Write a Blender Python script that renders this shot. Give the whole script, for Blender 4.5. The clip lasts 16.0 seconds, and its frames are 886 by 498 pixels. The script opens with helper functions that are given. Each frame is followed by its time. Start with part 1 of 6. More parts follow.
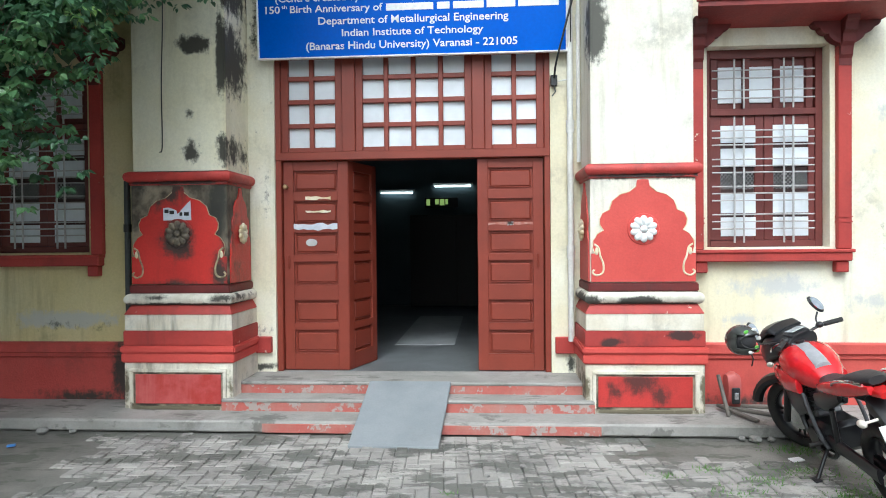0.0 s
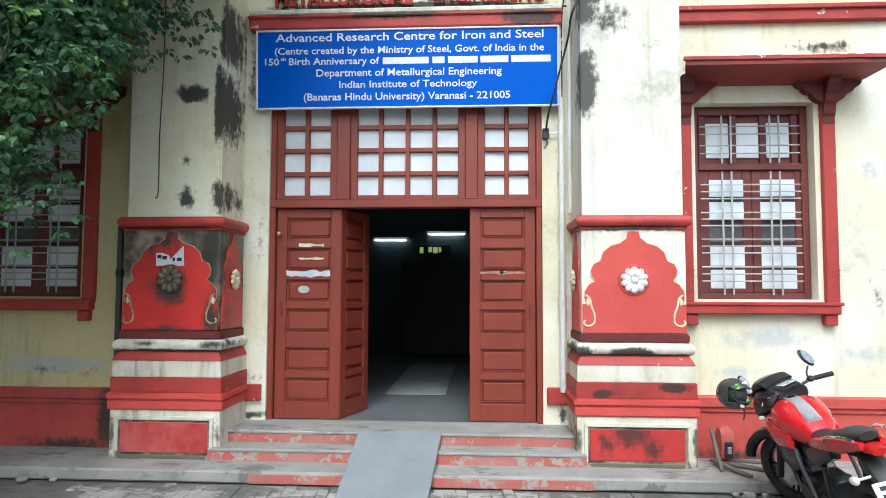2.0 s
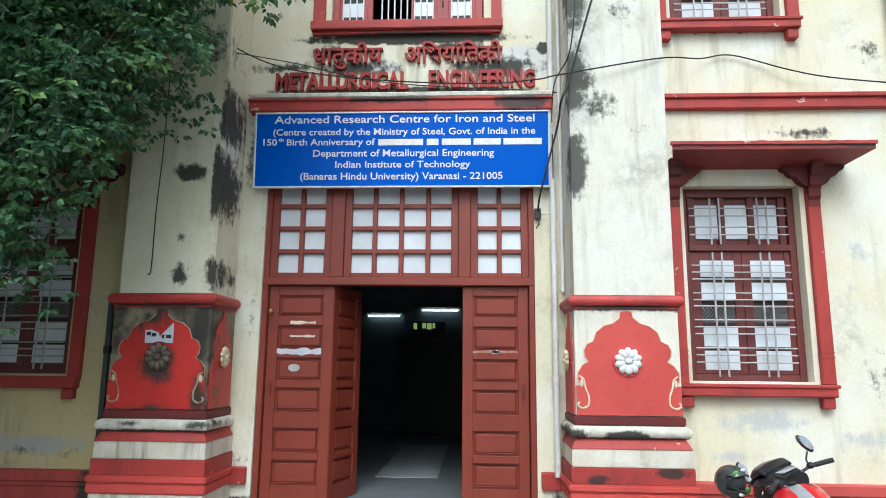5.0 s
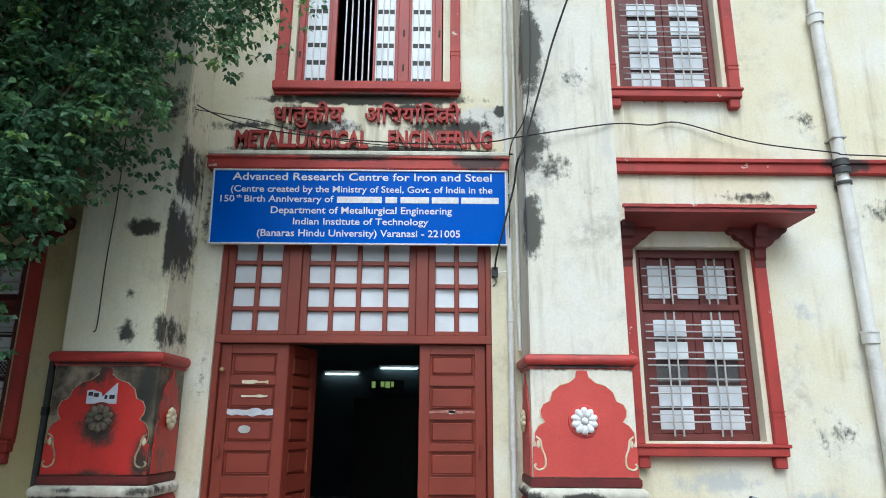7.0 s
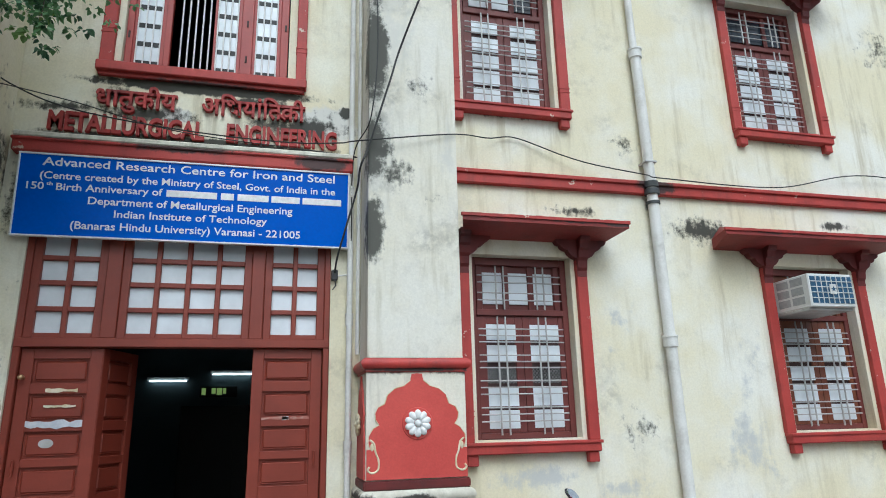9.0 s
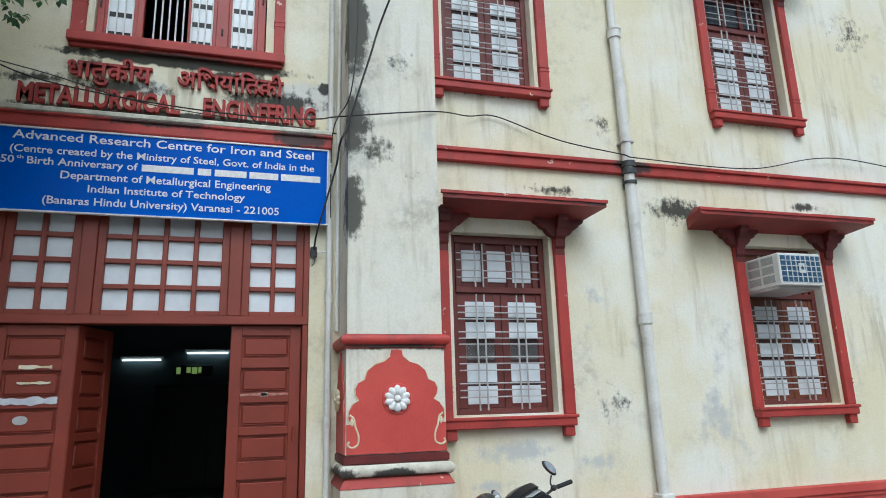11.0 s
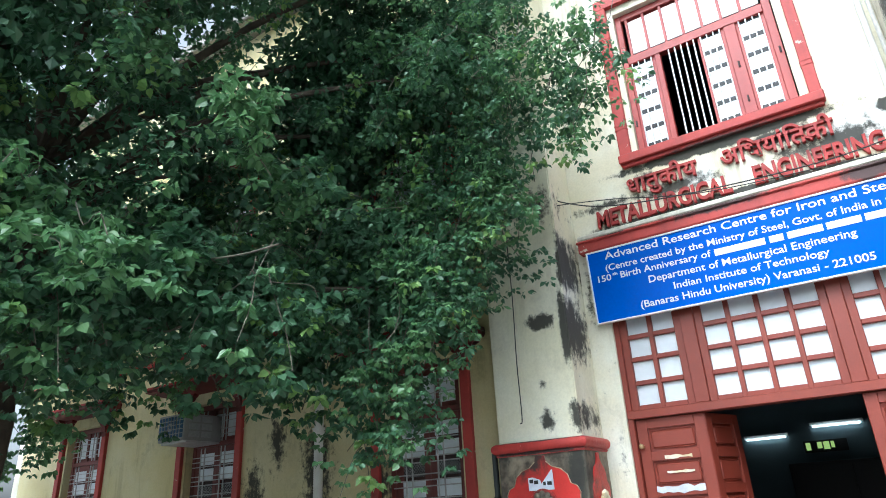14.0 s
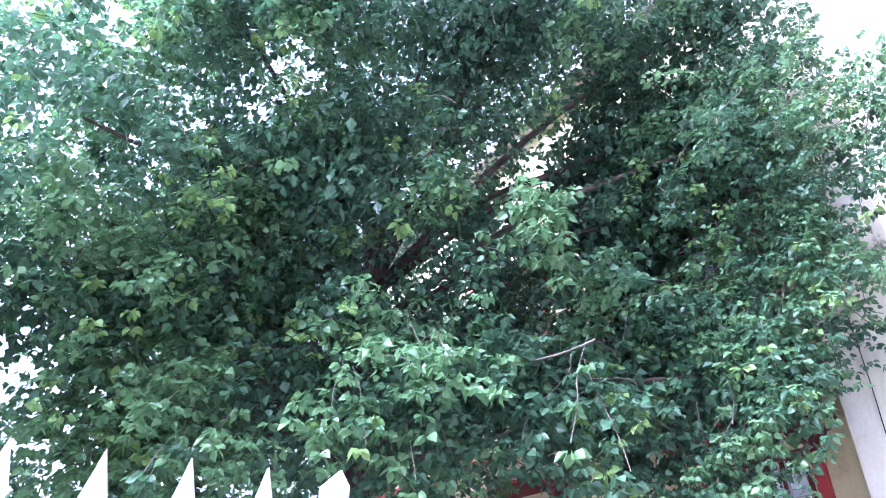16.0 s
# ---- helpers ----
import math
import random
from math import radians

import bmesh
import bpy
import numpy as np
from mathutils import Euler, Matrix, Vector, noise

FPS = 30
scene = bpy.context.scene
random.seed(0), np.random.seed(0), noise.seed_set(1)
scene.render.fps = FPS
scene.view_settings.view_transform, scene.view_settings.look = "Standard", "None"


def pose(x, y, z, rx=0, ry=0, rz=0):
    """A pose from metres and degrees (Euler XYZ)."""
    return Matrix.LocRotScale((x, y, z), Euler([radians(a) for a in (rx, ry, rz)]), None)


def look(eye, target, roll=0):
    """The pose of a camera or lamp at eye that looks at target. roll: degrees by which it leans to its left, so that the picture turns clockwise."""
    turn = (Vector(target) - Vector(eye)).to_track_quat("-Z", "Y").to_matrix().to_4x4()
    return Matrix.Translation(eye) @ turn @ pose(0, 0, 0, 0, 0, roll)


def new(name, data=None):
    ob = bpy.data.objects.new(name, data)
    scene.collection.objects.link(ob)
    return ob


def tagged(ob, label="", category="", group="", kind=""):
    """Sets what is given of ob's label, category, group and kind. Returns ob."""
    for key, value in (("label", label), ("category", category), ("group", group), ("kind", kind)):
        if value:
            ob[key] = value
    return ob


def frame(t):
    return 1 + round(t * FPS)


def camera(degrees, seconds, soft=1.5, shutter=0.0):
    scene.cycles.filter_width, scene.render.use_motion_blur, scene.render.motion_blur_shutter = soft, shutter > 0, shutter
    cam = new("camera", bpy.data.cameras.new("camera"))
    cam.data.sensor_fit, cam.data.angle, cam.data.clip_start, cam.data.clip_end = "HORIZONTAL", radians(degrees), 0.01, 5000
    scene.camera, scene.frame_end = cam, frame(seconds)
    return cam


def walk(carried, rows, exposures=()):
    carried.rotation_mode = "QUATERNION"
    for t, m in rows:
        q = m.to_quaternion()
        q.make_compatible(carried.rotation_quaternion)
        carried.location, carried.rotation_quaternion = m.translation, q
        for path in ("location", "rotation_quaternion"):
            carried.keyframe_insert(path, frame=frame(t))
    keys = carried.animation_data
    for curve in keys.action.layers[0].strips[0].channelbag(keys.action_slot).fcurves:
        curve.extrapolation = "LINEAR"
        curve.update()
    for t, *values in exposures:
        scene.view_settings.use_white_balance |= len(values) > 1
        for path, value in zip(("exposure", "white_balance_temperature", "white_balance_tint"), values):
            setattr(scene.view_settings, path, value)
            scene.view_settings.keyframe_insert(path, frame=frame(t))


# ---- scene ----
cam = camera(68.7, 16.0, 0.95)
# seconds, eye x y z, yaw, pitch, roll
ROWS = [
    (0.0, -0.034, 0.259, 1.577, 3.91, -0.78, 0.53),
    (0.5, -0.032, 0.251, 1.579, 3.55, 0.50, 0.42),
    (1.0, -0.030, 0.241, 1.583, 3.51, 1.53, 0.20),
    (1.5, -0.026, 0.237, 1.587, 3.47, 2.35, 0.19),
    (2.0, -0.021, 0.234, 1.592, 3.33, 3.37, -0.19),
    (2.5, -0.014, 0.235, 1.596, 3.06, 4.17, -0.26),
    (3.0, -0.009, 0.236, 1.600, 2.79, 5.32, -0.43),
    (3.8, -0.004, 0.238, 1.611, 2.74, 7.07, -0.55),
    (4.6, 0.003, 0.234, 1.624, 3.03, 8.89, -0.59),
    (5.5, 0.011, 0.218, 1.644, 2.77, 11.32, -0.52),
    (6.0, 0.022, 0.213, 1.647, 2.31, 12.93, -0.56),
    (6.5, 0.036, 0.216, 1.649, 1.34, 14.17, -0.54),
    (7.0, 0.054, 0.220, 1.650, -0.36, 14.87, -0.35),
    (7.5, 0.071, 0.222, 1.650, -3.18, 15.53, -0.20),
    (8.0, 0.087, 0.224, 1.648, -6.92, 16.10, 0.40),
    (8.5, 0.100, 0.226, 1.645, -10.28, 15.90, 0.89),
    (9.0, 0.105, 0.221, 1.641, -14.37, 15.15, 1.40),
    (9.5, 0.096, 0.213, 1.631, -17.80, 14.45, 1.57),
    (10.0, 0.086, 0.214, 1.623, -19.63, 13.93, 1.59),
    (10.5, 0.072, 0.220, 1.611, -19.30, 13.63, 1.55),
    (11.0, 0.057, 0.223, 1.599, -16.62, 13.46, 1.66),
    (11.5, 0.043, 0.215, 1.592, -11.41, 13.41, 2.15),
    (12.0, 0.035, 0.212, 1.592, -3.05, 13.61, 2.47),
    (12.5, 0.031, 0.200, 1.597, 6.06, 14.61, 3.91),
    (13.0, 0.023, 0.173, 1.604, 17.45, 17.80, 3.73),
    (13.5, 0.001, 0.133, 1.623, 26.04, 20.16, 3.57),
    (14.0, -0.038, 0.096, 1.643, 32.45, 22.02, 3.33),
    (14.5, -0.080, 0.050, 1.654, 40.46, 24.10, 2.68),
    (15.0, -0.124, 0.002, 1.660, 46.39, 26.15, 2.03),
    (15.5, -0.171, -0.049, 1.664, 52.59, 28.82, 1.06),
    (16.0, -0.221, -0.097, 1.666, 58.61, 30.83, -0.22),
]


def aim(x, y, z, yaw, pitch, roll):
    a, p = radians(yaw), radians(pitch)
    way = Vector((-math.sin(a) * math.cos(p), math.cos(a) * math.cos(p), math.sin(p)))
    return look(Vector((x, y, z)), Vector((x, y, z)) + way, -roll)


EXPOSURES = [(t, e + 0.65, k, 2 + 37 * max(0.0, min(1.0, (t - 14.3) / 1.7))) for t, e, k in ((0.0, 0.0, 5750), (3.0, -0.05, 5700), (5.5, -0.28, 5650), (7.0, -0.45, 5600), (9.0, -0.68, 5600), (11.5, -0.80, 5600), (12.5, -0.62, 5600), (13.5, 0.10, 5550), (14.5, 1.1, 5450), (15.2, 1.75, 5250), (16.0, 2.30, 5000))]
walk(cam, [(t, aim(*r)) for t, *r in ROWS], EXPOSURES)

# ---- light: a bright overcast sky, the sun veiled behind the camera ----
world = bpy.data.worlds.new("overcast_sky")
scene.world = world
world.use_nodes = True
wn = world.node_tree.nodes
sky = wn.new("ShaderNodeTexSky")
sky.sky_type, sky.sun_disc = "NISHITA", False
sky.sun_elevation, sky.sun_rotation = radians(51), radians(185)
sky.air_density, sky.dust_density, sky.ozone_density = 1.0, 6.0, 0.6
pale = wn.new("ShaderNodeHueSaturation")
pale.inputs["Saturation"].default_value = 0.25
world.node_tree.links.new(sky.outputs[0], pale.inputs["Color"])
world.node_tree.links.new(pale.outputs[0], wn["Background"].inputs[0])
wn["Background"].inputs[1].default_value = 0.15
sun = bpy.data.lights.new("sun", "SUN")
sun.energy, sun.angle, sun.color = 0.8, radians(30), (1.0, 0.98, 0.95)
new("sun", sun).matrix_world = look((-1.5, -11, 21), (0, 6, 0))


# ---- materials ----
def nodes_of(name):
    m = bpy.data.materials.new(name)
    m.use_nodes = True
    t = m.node_tree
    return m, t, t.nodes["Principled BSDF"]


def math_node(t, op, a, b=None):
    n = t.nodes.new("ShaderNodeMath")
    n.operation = op
    for i, v in enumerate((a, b)):
        if v is None:
            continue
        if isinstance(v, (int, float)):
            n.inputs[i].default_value = v
        else:
            t.links.new(v, n.inputs[i])
    return n.outputs[0]


def noise_node(t, vec, scale, detail=5.0, rough=0.6):
    n = t.nodes.new("ShaderNodeTexNoise")
    n.inputs["Scale"].default_value, n.inputs["Detail"].default_value, n.inputs["Roughness"].default_value = scale, detail, rough
    t.links.new(vec, n.inputs["Vector"])
    return n.outputs[0]


def steps(t, value, lo, hi):
    n = t.nodes.new("ShaderNodeMapRange")
    n.interpolation_type = "SMOOTHSTEP"
    n.inputs[1].default_value, n.inputs[2].default_value = lo, hi
    t.links.new(value, n.inputs[0])
    return n.outputs[0]


def blend(t, fac, a, b, mode="MIX"):
    n = t.nodes.new("ShaderNodeMix")
    n.data_type, n.blend_type = "RGBA", mode
    for k, v in ((0, fac), (6, a), (7, b)):
        if isinstance(v, (int, float)):
            n.inputs[k].default_value = v
        elif isinstance(v, tuple):
            n.inputs[k].default_value = (*v, 1)
        else:
            t.links.new(v, n.inputs[k])
    return n.outputs[2]


def stretched(t, vec, s):
    n = t.nodes.new("ShaderNodeVectorMath")
    n.operation = "MULTIPLY"
    n.inputs[1].default_value = s
    t.links.new(vec, n.inputs[0])
    return n.outputs[0]


def near_spots(t, pos, spots, scale, amp=2.3, lo=0.20, hi=0.60):
    """Ragged, feathered stains round the places (x, y, z, half width, half height, strength)."""
    drips = noise_node(t, stretched(t, pos, (1.0, 1.0, 0.35)), scale * 1.4, 6.0, 0.7)
    blot = math_node(t, "ADD", math_node(t, "MULTIPLY", noise_node(t, pos, scale, 8.0, 0.75), 0.62), math_node(t, "MULTIPLY", drips, 0.38))
    total = None
    for x, y, z, rx, rz, power in spots:
        n = t.nodes.new("ShaderNodeVectorMath")
        n.operation = "SUBTRACT"
        n.inputs[1].default_value = (x, y, z)
        t.links.new(pos, n.inputs[0])
        q = stretched(t, n.outputs[0], (1 / rx, 1.1, 1 / rz))
        ln = t.nodes.new("ShaderNodeVectorMath")
        ln.operation = "LENGTH"
        t.links.new(q, ln.inputs[0])
        near = math_node(t, "MULTIPLY", math_node(t, "SUBTRACT", 1.0, ln.outputs["Value"]), power)
        total = near if total is None else math_node(t, "MAXIMUM", total, near)
    return steps(t, math_node(t, "ADD", total, math_node(t, "MULTIPLY", math_node(t, "SUBTRACT", blot, 0.5), amp)), lo, hi)


def surface(name, col, col2, rough=0.7, scale=3.0, fine=60.0, bump=0.15, grime=0.0, grime_col=(0.03, 0.03, 0.025),
            streak=0.0, streak_col=(0.25, 0.22, 0.15), chips=0.0, chip_col=(0.7, 0.66, 0.55), spots=(), spot_col=(0.03, 0.03, 0.025), metal=0.0, spec=0.5, local=False, vary=0.0, soft_spots=False, mud=0.0, mud_col=(0.05, 0.048, 0.044), patches=(), patch_col=(0.47, 0.48, 0.48)):
    """Paint, plaster, stone or wood: two tones, fine grain, grime, rain streaks, chipped paint and stains at given places."""
    m, t, b = nodes_of(name)
    if local:
        pos = t.nodes.new("ShaderNodeTexCoord").outputs["Object"]
    else:
        pos = t.nodes.new("ShaderNodeNewGeometry").outputs["Position"]
    c = blend(t, steps(t, noise_node(t, pos, scale), 0.35, 0.68), col, col2)
    grain = noise_node(t, pos, fine, 6.0, 0.7)
    c = blend(t, 0.2, c, blend(t, steps(t, grain, 0.25, 0.75), (0.55, 0.55, 0.55), (1.2, 1.2, 1.2)), "MULTIPLY")
    if vary:
        rnd = t.nodes.new("ShaderNodeObjectInfo").outputs["Random"]
        c = blend(t, 1.0, c, blend(t, rnd, (1 - vary,) * 3, (1 + vary,) * 3), "MULTIPLY")
    if streak:
        s = noise_node(t, stretched(t, pos, (5.0, 5.0, 0.5)), 1.6, 5.0, 0.65)
        w = noise_node(t, pos, 0.7, 3.0)
        f = math_node(t, "MULTIPLY", steps(t, s, 0.48, 0.72), steps(t, w, 0.38, 0.62))
        c = blend(t, math_node(t, "MULTIPLY", f, streak), c, streak_col)
    if chips:
        s = steps(t, noise_node(t, pos, 7.0, 8.0, 0.7), 0.66 - 0.12 * chips, 0.68 - 0.12 * chips)
        c = blend(t, s, c, chip_col)
    if mud:
        q = steps(t, noise_node(t, stretched(t, pos, (1.0, 1.9, 1.0)), 1.9, 9.0, 0.68), 0.60 - 0.12 * mud, 0.65 - 0.12 * mud)
        smear = steps(t, noise_node(t, stretched(t, pos, (0.55, 2.2, 1.0)), 4.5, 8.0, 0.7), 0.62 - 0.10 * mud, 0.68 - 0.10 * mud)
        tone = blend(t, noise_node(t, pos, 5.0, 6.0), mud_col, tuple(2.2 * v for v in mud_col))
        c = blend(t, math_node(t, "MULTIPLY", math_node(t, "MAXIMUM", q, math_node(t, "MULTIPLY", smear, 0.8)), 0.88), c, tone)
    if patches:
        c = blend(t, math_node(t, "MULTIPLY", near_spots(t, pos, patches, 5.0), 0.8), c, patch_col)
    if grime:
        g = math_node(t, "MULTIPLY", steps(t, noise_node(t, pos, 1.3, 6.0, 0.65), 0.5, 0.72), steps(t, noise_node(t, pos, 11.0, 6.0, 0.7), 0.36, 0.62))
        c = blend(t, math_node(t, "MULTIPLY", g, grime), c, grime_col)
    if spots:
        f = near_spots(t, pos, spots, 10.0, 2.8, 0.1, 0.85) if soft_spots else near_spots(t, pos, spots, 9.0)
        c = blend(t, math_node(t, "MULTIPLY", f, 0.96), c, spot_col)
    t.links.new(c, b.inputs["Base Color"])
    b.inputs["Roughness"].default_value, b.inputs["Metallic"].default_value, b.inputs["Specular IOR Level"].default_value = rough, metal, spec
    if bump:
        bn = t.nodes.new("ShaderNodeBump")
        bn.inputs["Strength"].default_value, bn.inputs["Distance"].default_value = bump, 0.02
        h = math_node(t, "ADD", grain, noise_node(t, pos, scale * 4, 4.0))
        t.links.new(h, bn.inputs["Height"])
        t.links.new(bn.outputs[0], b.inputs["Normal"])
    return m


def plain(name, col, rough=0.5, metal=0.0, emit=0.0, coat=0.0, scale=25.0):
    m, t, b = nodes_of(name)
    pos = t.nodes.new("ShaderNodeNewGeometry").outputs["Position"]
    c = blend(t, steps(t, noise_node(t, pos, scale), 0.3, 0.7), tuple(v * 0.88 for v in col), tuple(min(1, v * 1.08) for v in col))
    t.links.new(c, b.inputs["Base Color"])
    b.inputs["Roughness"].default_value, b.inputs["Metallic"].default_value, b.inputs["Coat Weight"].default_value = rough, metal, coat
    if emit:
        b.inputs["Emission Color"].default_value, b.inputs["Emission Strength"].default_value = (*col, 1), emit
    return m


MOULD = (0.035, 0.033, 0.028)
CREAM = surface("cream_plaster", (0.725, 0.665, 0.48), (0.79, 0.775, 0.70), 0.85, 0.9, 45, 0.10, 0.35, (0.16, 0.15, 0.12), 0.6, (0.42, 0.36, 0.22),
                spots=[(4.6, 6.17, 3.62, 0.55, 0.22, 0.8), (3.05, 6.17, 3.78, 0.5, 0.10, 0.65), (3.6, 6.17, 1.55, 0.35, 0.3, 0.42), (4.0, 6.17, 4.0, 0.12, 0.5, 0.7),
                       (6.4, 6.17, 3.78, 0.3, 0.08, 0.8), (7.6, 6.17, 6.3, 0.5, 0.5, 0.5), (-4.2, 6.17, 0.85, 0.6, 0.1, 0.6), (-5.9, 6.1, 2.2, 0.4, 1.2, 0.7), (-7.0, 6.1, 1.9, 0.3, 0.8, 0.7), (2.4, 6.17, 4.82, 0.7, 0.06, 0.5), (5.9, 6.17, 4.8, 0.7, 0.06, 0.4), (3.7, 6.17, 4.6, 0.3, 0.2, 0.35)],
                patches=[(2.5, 6.17, 1.15, 0.6, 0.16, 0.8), (3.3, 6.17, 1.0, 0.5, 0.2, 0.6), (2.2, 6.17, 0.85, 0.4, 0.12, 0.6), (4.8, 6.17, 1.4, 0.5, 0.7, 0.5), (-4.3, 6.17, 0.8, 0.8, 0.12, 0.8), (5.0, 6.17, 2.2, 0.3, 0.6, 0.35), (3.5, 6.17, 2.6, 0.3, 0.5, 0.3)])
# left wing's cream plaster, darkened to ochre for the tree's shade; mould on top
SHADED_CREAM = surface("shaded_cream_plaster", (0.62, 0.53, 0.27), (0.66, 0.60, 0.38), 0.85, 0.9, 45, 0.10, 0.4, (0.12, 0.11, 0.08), 0.5, (0.3, 0.25, 0.13),
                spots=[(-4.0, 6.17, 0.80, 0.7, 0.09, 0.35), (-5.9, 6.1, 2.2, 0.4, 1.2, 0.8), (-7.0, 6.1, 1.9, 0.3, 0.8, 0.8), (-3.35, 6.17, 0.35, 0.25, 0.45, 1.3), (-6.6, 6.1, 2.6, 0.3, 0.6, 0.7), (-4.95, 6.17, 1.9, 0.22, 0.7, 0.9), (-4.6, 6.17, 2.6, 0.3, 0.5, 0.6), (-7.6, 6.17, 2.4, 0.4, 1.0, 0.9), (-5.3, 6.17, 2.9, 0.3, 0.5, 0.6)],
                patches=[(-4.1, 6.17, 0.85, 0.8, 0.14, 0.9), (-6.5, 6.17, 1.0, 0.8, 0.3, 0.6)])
BAY = surface("bay_plaster", (0.72, 0.66, 0.48), (0.80, 0.78, 0.66), 0.85, 1.1, 45, 0.10, 0.3, (0.14, 0.13, 0.10), 0.6, (0.35, 0.3, 0.18),
              spots=[(-1.9, 6.42, 4.62, 0.9, 0.10, 0.6), (-0.7, 6.42, 4.93, 1.5, 0.09, 1.5), (-0.25, 6.42, 4.80, 0.5, 0.16, 0.95), (0.68, 6.42, 4.80, 0.10, 0.10, 1.1), (-1.5, 6.42, 4.78, 0.25, 0.14, 0.8), (0.2, 6.42, 4.6, 0.8, 0.2, 0.8), (-0.8, 6.42, 4.34, 1.8, 0.08, 1.35), (-1.2, 6.42, 4.6, 0.7, 0.16, 0.8), (0.55, 6.42, 4.75, 0.4, 0.2, 0.3), (-2.28, 6.42, 3.6, 0.1, 0.6, 0.5), (-2.2, 6.42, 0.72, 0.14, 0.10, 0.45), (-2.18, 6.42, 2.15, 0.12, 0.5, 0.35), (-2.18, 6.42, 2.75, 0.10, 0.3, 0.3), (-2.2, 6.42, 0.36, 0.2, 0.06, 0.7), (0.75, 6.42, 0.42, 0.1, 0.15, 0.6)],
              patches=[(0.50, 6.42, 4.66, 0.42, 0.26, 1.5), (-0.95, 6.42, 4.62, 0.30, 0.14, 0.9)], patch_col=(0.62, 0.62, 0.60))
SHAFT_L = surface("stained_white_plaster", (0.74, 0.69, 0.50), (0.80, 0.77, 0.62), 0.85, 1.2, 45, 0.10, 0.25, (0.12, 0.11, 0.09), 0.3, (0.4, 0.35, 0.22),
                  spots=[(-2.37, 5.9, 3.25, 0.085, 0.55, 1.15), (-2.62, 5.9, 3.33, 0.22, 0.13, 1.25), (-2.66, 5.9, 2.38, 0.14, 0.15, 0.85), (-2.37, 5.9, 2.4, 0.10, 0.25, 0.9), (-2.66, 5.9, 2.72, 0.10, 0.10, 0.55), (-2.34, 5.9, 3.9, 0.07, 0.5, 1.0), (-2.5, 5.9, 4.6, 0.3, 0.4, 0.6)], spot_col=MOULD)
SHAFT_R = surface("weathered_white_plaster", (0.72, 0.68, 0.56), (0.77, 0.75, 0.68), 0.85, 1.2, 45, 0.10, 0.5, (0.20, 0.19, 0.16), 0.6, (0.42, 0.38, 0.26),
                  spots=[(0.88, 5.45, 3.4, 0.20, 0.5, 1.7), (0.88, 5.45, 4.2, 0.30, 0.55, 1.5), (0.88, 5.45, 5.2, 0.26, 0.8, 1.9), (0.88, 5.45, 6.3, 0.30, 0.9, 1.9), (1.1, 5.9, 3.95, 0.3, 0.25, 0.6), (1.35, 5.9, 4.9, 0.3, 0.3, 0.35), (1.5, 5.9, 3.7, 0.2, 0.2, 0.3)], spot_col=(0.07, 0.07, 0.06),
                  patches=[(0.86, 5.5, 4.3, 0.40, 1.3, 1.2), (0.95, 5.5, 5.8, 0.6, 1.4, 1.2), (1.6, 5.9, 4.2, 0.25, 1.0, 0.4)], patch_col=(0.61, 0.595, 0.54))
RED = surface("red_trim_paint", (0.42, 0.045, 0.035), (0.34, 0.035, 0.03), 0.6, 3.0, 50, 0.2, 0.55, (0.05, 0.02, 0.02), 0.4, (0.14, 0.03, 0.025), 0.05, (0.62, 0.5, 0.4),
              spots=[(-0.9, 6.3, 4.24, 0.7, 0.09, 1.2), (0.45, 6.3, 4.18, 0.4, 0.12, 1.2), (-1.9, 6.3, 4.26, 0.4, 0.06, 1.1), (-0.7, 6.36, 4.95, 1.0, 0.06, 1.0), (4.05, 6.1, 4.1, 0.35, 0.12, 1.2), (1.285, 5.83, 2.23, 0.6, 0.025, 0.9), (1.285, 5.83, 2.115, 0.7, 0.03, 0.8), (1.6, 5.82, 0.76, 0.2, 0.06, 1.2), (1.0, 5.82, 0.70, 0.14, 0.06, 1.0), (2.5, 5.6, 3.72, 1.0, 0.05, 0.9), (2.9, 5.6, 3.68, 0.6, 0.07, 0.8)], spot_col=(0.04, 0.02, 0.018))
CAP_RED = surface("aged_red_ring_paint", (0.47, 0.045, 0.036), (0.36, 0.034, 0.030), 0.5, 5.0, 50, 0.25, 0.55, (0.035, 0.02, 0.018), 0.4, (0.06, 0.02, 0.018), 0.03, (0.5, 0.38, 0.3),
                  spots=[(1.285, 5.83, 2.225, 0.7, 0.022, 1.3), (1.285, 5.83, 2.11, 0.7, 0.022, 1.2), (-2.775, 5.83, 2.225, 0.7, 0.03, 1.4), (-2.775, 5.83, 2.11, 0.7, 0.022, 1.2)], spot_col=(0.03, 0.022, 0.02))
# dark red trim; also the left hoods' red with the tree's shade painted in
RED_DARK = surface("dark_and_shaded_red_paint", (0.15, 0.016, 0.014), (0.09, 0.012, 0.012), 0.6, 3.0, 50, 0.2, 0.7, (0.03, 0.018, 0.016))
RED_BRIGHT = surface("bright_red_paint", (0.58, 0.075, 0.06), (0.52, 0.06, 0.05), 0.6, 2.5, 50, 0.15, 0.25, (0.2, 0.03, 0.03))
